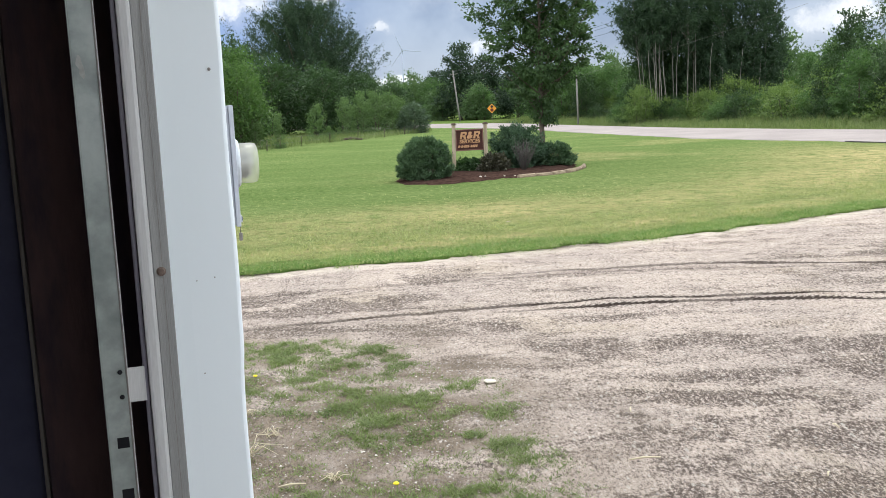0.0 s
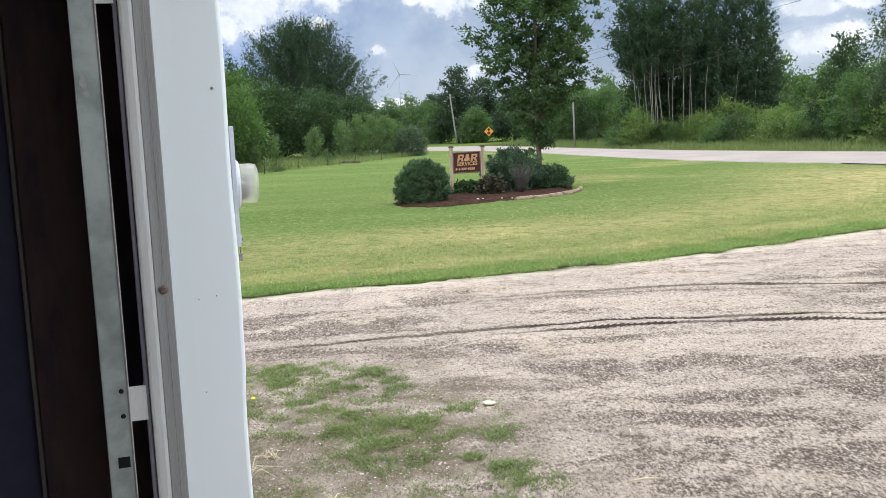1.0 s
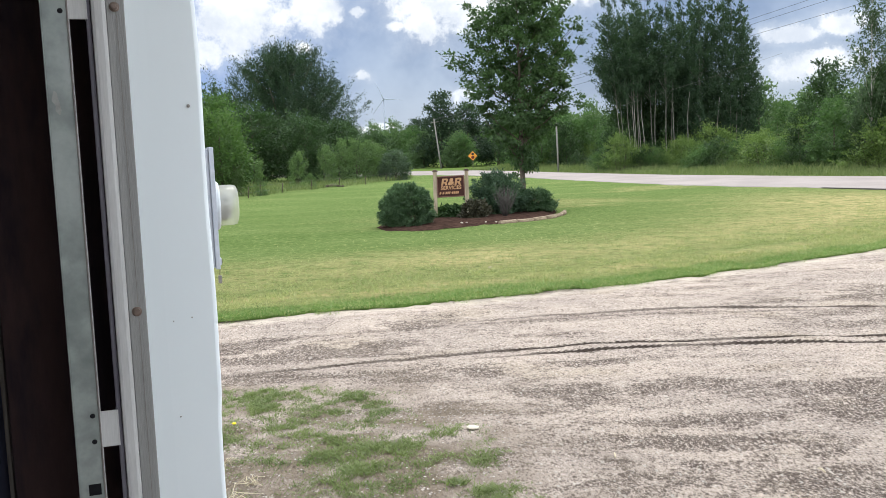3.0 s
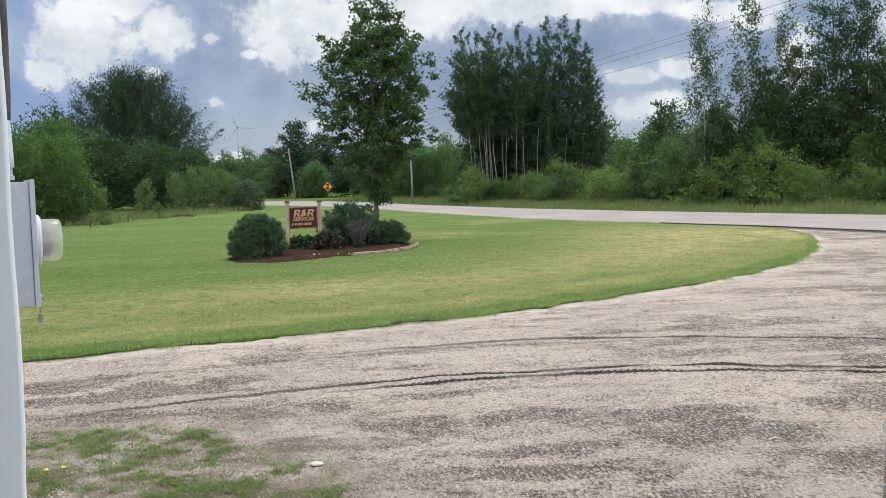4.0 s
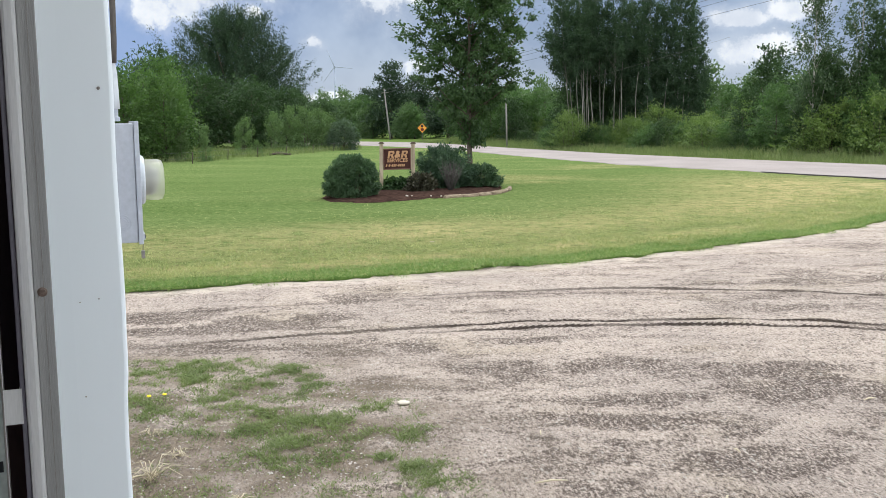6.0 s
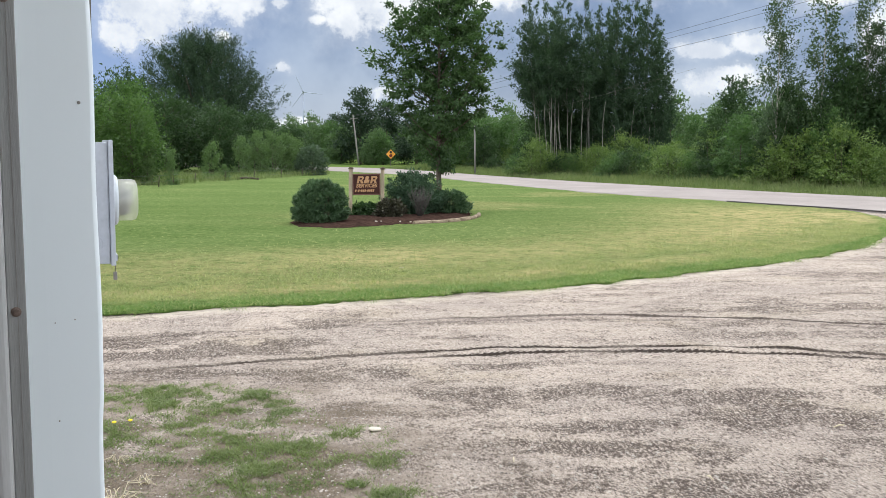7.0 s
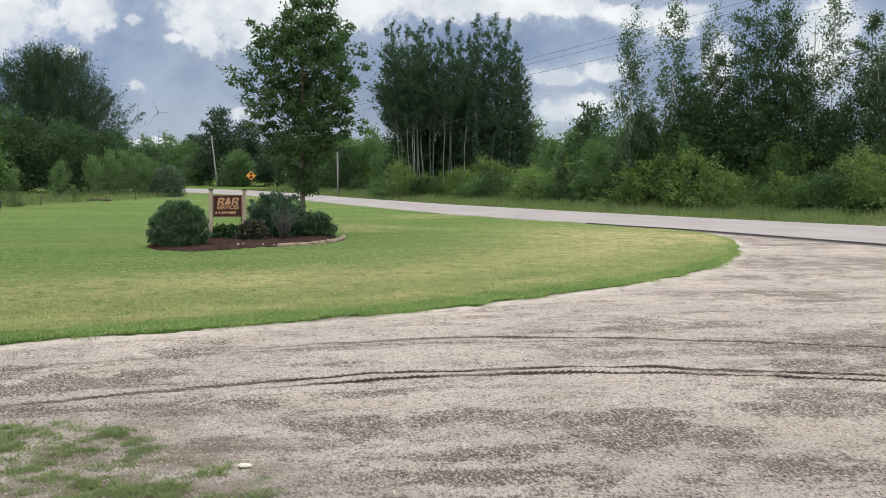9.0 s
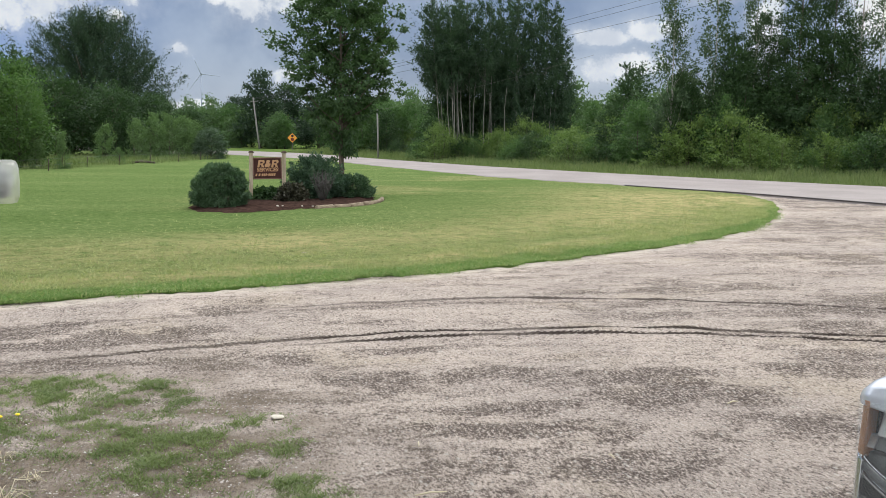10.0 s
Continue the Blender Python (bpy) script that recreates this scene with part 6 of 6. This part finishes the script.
hub = Vector((-37.0, 2000.0, 118.0))
mill = thing("wind_turbine", "distant three-bladed wind turbine, its white greyed by haze in the colour", "wind turbine")
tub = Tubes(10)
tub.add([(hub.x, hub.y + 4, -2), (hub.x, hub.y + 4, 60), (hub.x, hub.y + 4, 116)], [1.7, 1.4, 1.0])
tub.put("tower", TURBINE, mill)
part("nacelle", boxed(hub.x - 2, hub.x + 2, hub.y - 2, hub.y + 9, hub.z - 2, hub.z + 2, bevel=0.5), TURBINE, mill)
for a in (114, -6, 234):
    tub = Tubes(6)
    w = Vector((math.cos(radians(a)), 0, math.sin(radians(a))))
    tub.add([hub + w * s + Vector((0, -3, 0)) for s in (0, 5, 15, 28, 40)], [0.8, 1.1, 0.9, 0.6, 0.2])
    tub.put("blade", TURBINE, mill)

fence = thing("wire_fence", "old wire fence with thin wooden posts behind the lawn", "fence")
fp = [(-8.6, 37.5), (-7.0, 41.5), (-6.0, 45.5), (-4.9, 48.4), (-3.6, 50.6), (-2.3, 53.5), (-1.2, 57.0), (-0.3, 60.2)]
for x, y in fp:
    tub = Tubes(6)
    tub.add([(x, y, -0.1), (x + 0.02, y, 0.30), (x + 0.03, y, 0.50)], [0.024, 0.022, 0.02])
    tub.put("post", BARK, fence)
for z in (0.25, 0.5):
    tub = Tubes(4)
    tub.add([(x + 0.02, y, z) for x, y in fp], [0.003] * len(fp))
    tub.put("wire", WIRE, fence)
fallen = thing("fallen_log", "short weathered log lying on the rough grass", "log")
tub = Tubes(7)
tub.add([(-4.4, 49.6, 0.12), (-3.9, 49.8, 0.16), (-3.3, 49.9, 0.10)], [0.06, 0.065, 0.05])
tub.put("timber", BARK, fallen)

# ---- small things on the drive ----
rock = bmesh.new()
bmesh.ops.create_icosphere(rock, subdivisions=3, radius=0.030)
for v in rock.verts:
    v.co *= 1 + noise.noise(v.co * 18) * 0.4
    v.co.x *= 1.35
    v.co.z *= 0.45
tagged(part("rock", rock, PALESTONE, None, smooth=True, m=Matrix.Translation((0.272, 5.63, 0.012))), "flat pale stone lying at the weed patch", "stone")
for k, (x, y, a, l) in enumerate([(0.93, 4.28, 5, 0.16), (1.02, 5.0, 80, 0.07), (2.0, 4.6, 100, 0.06), (-1.1, 4.55, 30, 0.12), (3.2, 5.4, 20, 0.10), (-0.75, 4.15, 12, 0.13), (1.7, 4.0, 60, 0.05)]):
    stick = thing("stick", "short pale dry twig lying on the gravel", "twig", "twigs on the gravel")
    tub = Tubes(5)
    ca, sa = math.cos(radians(a)), math.sin(radians(a))
    tub.add([(x - ca * l / 2, y - sa * l / 2, 0.006), (x, y + 0.004, 0.012), (x + ca * l / 2, y + sa * l / 2, 0.007)], [0.004, 0.0055, 0.003])
    tub.put("wood", STRAW, stick)
for x, y, s in ((-1.03, 4.55, 1.0), (-0.95, 4.85, 0.6), (-1.15, 5.2, 0.55), (-0.55, 4.2, 0.5)):
    tuft = thing("straw_tuft", "tuft of bleached dry grass stems on bare soil", "dry grass", "tufts of dry grass", pose(x, y, 0.0))
    tub = Tubes(4)
    rng = np.random.default_rng(int(1000 + x * 100 + y * 10))
    for k in range(int(16 * s) + 4):
        a, l, h = rng.uniform(0, 6.28), rng.uniform(0.07, 0.19) * s, rng.uniform(0.02, 0.09) * s
        tub.add([(rng.normal(0, 0.02), rng.normal(0, 0.02), 0.0), (l * 0.5 * math.cos(a), l * 0.5 * math.sin(a), h), (l * math.cos(a), l * math.sin(a), h * rng.uniform(0.1, 0.9) + 0.004)], [0.0022, 0.002, 0.0012])
    tub.put("straw", STRAW, tuft)
for x, y in ((-1.31, 5.83), (-1.22, 5.86), (-0.26, 4.02), (-2.05, 5.78)):
    flower = thing("dandelion", "yellow dandelion flower on a short green stem", "flower", "dandelions in the weeds", pose(x, y, 0.0))
    tub = Tubes(5)
    tub.add([(0, 0, -0.01), (0.004, 0, 0.02), (0.006, 0.002, 0.045)], [0.002, 0.002, 0.002])
    tub.put("stem", WEED_BLADE, flower)
    bm = turned([(0.004, 0.040), (0.012, 0.044), (0.0145, 0.048), (0.010, 0.053), (0.003, 0.055)], 12)
    part("head", bm, YELLOW, flower, "yellow petals")

# ---- parked pickup truck: its nose points at the garage ----
TRUCK = pose(0.966, 1.529, 0, 0, 0, 18) @ Matrix.Diagonal((1, 1, 1.05, 1))
truck = thing("pickup_truck", "silver pickup truck with stacked headlamps parked on gravel", "truck", m=TRUCK)


def flipped(bm):
    bmesh.ops.recalc_face_normals(bm, faces=bm.faces)
    return bm


W = 1.96


def across_truck(bm, crown=0.0, above=1.2):
    """Turns a prism drawn in x, z so that it runs from y = 0 to -W; crown draws its sides in above a height."""
    bm.transform(Matrix(((1, 0, 0, 0), (0, 0, -1, 0), (0, 1, 0, 0), (0, 0, 0, 1))))
    for v in bm.verts:
        if v.co.z > above and crown:
            v.co.y += (-crown if v.co.y > -W / 2 else crown) * (v.co.z - above)
    return flipped(bm)


part("fender", across_truck(prism([(0.24, 0.60), (0.22, 1.15), (0.23, 1.168), (1.50, 1.20), (1.50, 0.60), (1.40, 0.80), (1.15, 0.98), (0.82, 0.98), (0.58, 0.80), (0.52, 0.60)], 0.038, 0.19, 0.012)), TRUCKPAINT, truck, "glossy silver front fender")


def pressed_sheet(name, place, across, down, label):
    """A smooth body panel: place(u, v) for u and v from 0 to 1, given a thickness."""
    bm = bmesh.new()
    grid = [[bm.verts.new(place(i / across, j / down)) for j in range(down + 1)] for i in range(across + 1)]
    for ra, rb in zip(grid, grid[1:]):
        for j in range(down):
            bm.faces.new((ra[j], rb[j], rb[j + 1], ra[j + 1]))
    bmesh.ops.recalc_face_normals(bm, faces=bm.faces)
    bmesh.ops.solidify(bm, geom=bm.faces[:], thickness=0.004)
    return part(name, bm, TRUCKPAINT, truck, label, smooth=True)


CAP_X, CAP_Z = [0.0, 0.003, 0.014, 0.040, 0.10, 0.40, 1.38], [-0.014, 0.004, 0.018, 0.029, 0.037, 0.043, 0.050]


def fender_cap(side):
    def place(u, v):
        """u from the outer edge inwards, v from the lip over the lamp backwards."""
        k = v * (len(CAP_X) - 1)
        dx, dz = np.interp(k, range(len(CAP_X)), CAP_X), np.interp(k, range(len(CAP_Z)), CAP_Z)
        y = 0.024 + 0.165 * u
        corner = max(0.0, 1 - (y - 0.024) / 0.055) ** 2
        crease = 0.010 * math.exp(-((u - 0.55) / 0.16) ** 2) * min(1.0, v * 3)
        z = 1.203 - 0.012 * u + dz * (1 - 0.6 * corner) - 0.022 * corner + crease
        x = 0.114 + dx + 0.055 * corner * (1 - v)
        return x, -y if side > 0 else -W + y, z
    return place


def hood_skin(u, v):
    """u across the truck, v from the nose backwards."""
    y = 0.046 + (W - 0.092) * u
    edge = min(y - 0.046, W - 0.046 - y)
    fall = max(0.0, 1 - edge / 0.20) ** 2
    rise = 1 - (1 - min(1.0, v / 0.16)) ** 2.4
    return 0.148 + 0.05 * fall + 1.38 * v ** 1.6, -y, 1.252 + (0.105 - 0.060 * fall) * rise + 0.065 * v


pressed_sheet("fender_cap", fender_cap(1), 22, 30, "polished silver fender top over the lamp")
pressed_sheet("fender_cap", fender_cap(-1), 22, 30, "polished silver fender top over the lamp")
part("body", across_truck(prism([(0.24, 0.55), (0.23, 0.80), (0.22, 1.16), (1.50, 1.20), (5.75, 1.26), (5.80, 0.60), (4.75, 0.55), (4.70, 0.80), (4.45, 0.98), (4.10, 0.98), (3.85, 0.80), (3.80, 0.52), (1.45, 0.52), (1.40, 0.80), (1.15, 0.98), (0.82, 0.98), (0.58, 0.80), (0.52, 0.55)], 0.20, W - 0.02, 0.012)), TRUCKPAINT, truck)
part("door_panel", across_truck(prism([(1.52, 0.52), (1.52, 1.26), (3.60, 1.28), (3.60, 0.52)], 0.0, 0.20, 0.01)), TRUCKPAINT, truck)
part("bed_side", across_truck(prism([(3.62, 0.52), (3.62, 1.30), (5.78, 1.30), (5.80, 0.60), (4.75, 0.55), (4.70, 0.80), (4.45, 0.98), (4.10, 0.98), (3.85, 0.80), (3.80, 0.52)], 0.0, 0.20, 0.01)), TRUCKPAINT, truck)
pressed_sheet("hood", hood_skin, 60, 34, "silver hood above the lamps")
part("cab", across_truck(prism([(1.45, 1.27), (2.05, 1.90), (2.25, 1.95), (3.30, 1.95), (3.50, 1.85), (3.60, 1.28)], 0.10, W - 0.10, 0.04)), TRUCKPAINT, truck)
part("windscreen", across_truck(prism([(1.52, 1.36), (2.02, 1.88), (2.01, 1.89), (1.50, 1.37)], 0.18, W - 0.18)), DARKGLASS, truck)
for y in (0.094, W - 0.104):
    part("side_window", across_truck(prism([(1.80, 1.34), (2.20, 1.86), (3.25, 1.86), (3.42, 1.34)], y, y + 0.01)), DARKGLASS, truck)
part("bumper", boxed(-0.02, 0.24, -W + 0.02, -0.02, 0.46, 0.66, bevel=0.04), CHROME, truck, "chrome front bumper")
grille = part("grille", boxed(0.100, 0.21, -W + 0.168, -0.168, 0.70, 1.235, bevel=0.012), TRUCKPAINT, truck, "silver grille surround")
for k in range(3):
    part("grille_opening", boxed(0.094, 0.11, -W + 0.32, -0.32, 0.745 + k * 0.15, 0.855 + k * 0.15, bevel=0.01), PLASTIC, grille)
for mirror in (1, -1):
    def lamp_box(x0, x1, y0, y1, z0, z1, bevel=0.0):
        """Bounds given for the lamp whose outer side is y = 0; the other lamp is its mirror image."""
        ys = (y0, y1) if mirror > 0 else (-W - y1, -W - y0)
        return boxed(x0, x1, ys[0], ys[1], z0, z1, bevel=bevel)

    lamp = part("headlight", lamp_box(0.150, 0.215, -0.163, -0.058, 0.74, 1.197, 0.004), LAMPDARK, truck, "stacked clear headlamp with chrome trim")
    corner = []
    for z0, z1, mat, name, label in ((1.098, 1.195, AMBER, "side_lens", "amber side marker lens"), (0.74, 1.094, CHROME, "side_trim", "chrome side trim")):
        bm = prism([(x, y if mirror > 0 else -W - y) for x, y in ((0.112, -0.057), (0.119, -0.043), (0.134, -0.032), (0.30, -0.018), (0.30, -0.045), (0.16, -0.052))], z0, z1, 0.003)
        for v in bm.verts:
            v.co.y -= mirror * 0.07 * max(0.0, v.co.z - 0.90)
        part(name, bm, mat, lamp, label)
    def reflector(y0, y1, z0, z1, mat, lean=0.75, x=0.122):
        """A fluted reflector step, leaning back so that it faces the sky."""
        bm = lamp_box(x, x + 0.014, y0, y1, z0, z1, 0.003)
        for v in bm.verts:
            v.co.x += lean * (v.co.z - z0)
        part("flute", bm, mat, lamp)

    for k in range(4):
        y = -0.076 - k * 0.022
        if k:
            reflector(y - 0.0095, y + 0.0085, 1.142 - 0.005 * k, 1.188, FLUTE, 0.45)
        reflector(y - 0.0105, y + 0.0105, 1.112, 1.134, LAMPGREY if k % 2 else FLUTE, 0.5)
        reflector(y - 0.0090, y + 0.0090, 0.985, 1.012, FLUTE, 0.6)
        reflector(y - 0.0100, y + 0.0100, 0.955, 0.978, LAMPGREY if k % 2 == 0 else FLUTE, 0.6)
        reflector(y - 0.0090, y + 0.0090, 0.87, 0.93, LAMPGREY, 0.4)
    crescent = Tubes(8)
    crescent.add([(0.128, (-0.071 + 0.006 * math.sin(a)) if mirror > 0 else -W + 0.071 - 0.006 * math.sin(a), 1.166 + 0.019 * math.cos(a)) for a in np.linspace(0.1, 3.0, 9)], [0.001, 0.003, 0.004, 0.0045, 0.0045, 0.0045, 0.004, 0.003, 0.001])
    crescent.put("bulb_hood", FLUTE, lamp)
    part("bowl", lamp_box(0.136, 0.152, -0.160, -0.066, 1.048, 1.102, 0.006), LAMPGREY, lamp)
    for dz, r, mat in ((0.0, 0.0045, CHROME), (-0.010, 0.007, LAMPGREY), (-0.024, 0.0055, CHROME)):
        tub = Tubes(8)
        tub.add([(0.124, (-0.058 - 0.105 * f) if mirror > 0 else -W + 0.058 + 0.105 * f, 1.102 + dz - 0.056 * f ** 0.62) for f in np.linspace(0, 1, 14)], [r] * 14)
        tub.put("trim_bar", mat, lamp, "curved chrome trim bar")
    glass = part("lens", lamp_box(0.108, 0.111, -0.163, -0.058, 0.74, 1.197, 0.001), LENS, lamp, "clear headlamp lens")
    glass.visible_shadow = False
for x in (0.99, 4.28):
    for y in (-0.02, -W + 0.24):
        wheel = new("wheel")
        wheel.parent = truck
        me_tyre = turned([(0.24, 0.0), (0.36, 0.01), (0.39, 0.04), (0.39, 0.19), (0.36, 0.22), (0.24, 0.22)], 28)
        part("tyre", me_tyre, TYRE, wheel, m=Matrix.Translation((x, y, 0.39)) @ Matrix.Rotation(radians(90), 4, "X"))
        part("rim", turned([(0.245, 0.02), (0.22, 0.03), (0.10, 0.06), (0.0, 0.06), (0.0, 0.18), (0.10, 0.18), (0.22, 0.20), (0.245, 0.205)], 20, False), CHROME, wheel, m=Matrix.Translation((x, y, 0.39)) @ Matrix.Rotation(radians(90), 4, "X"))
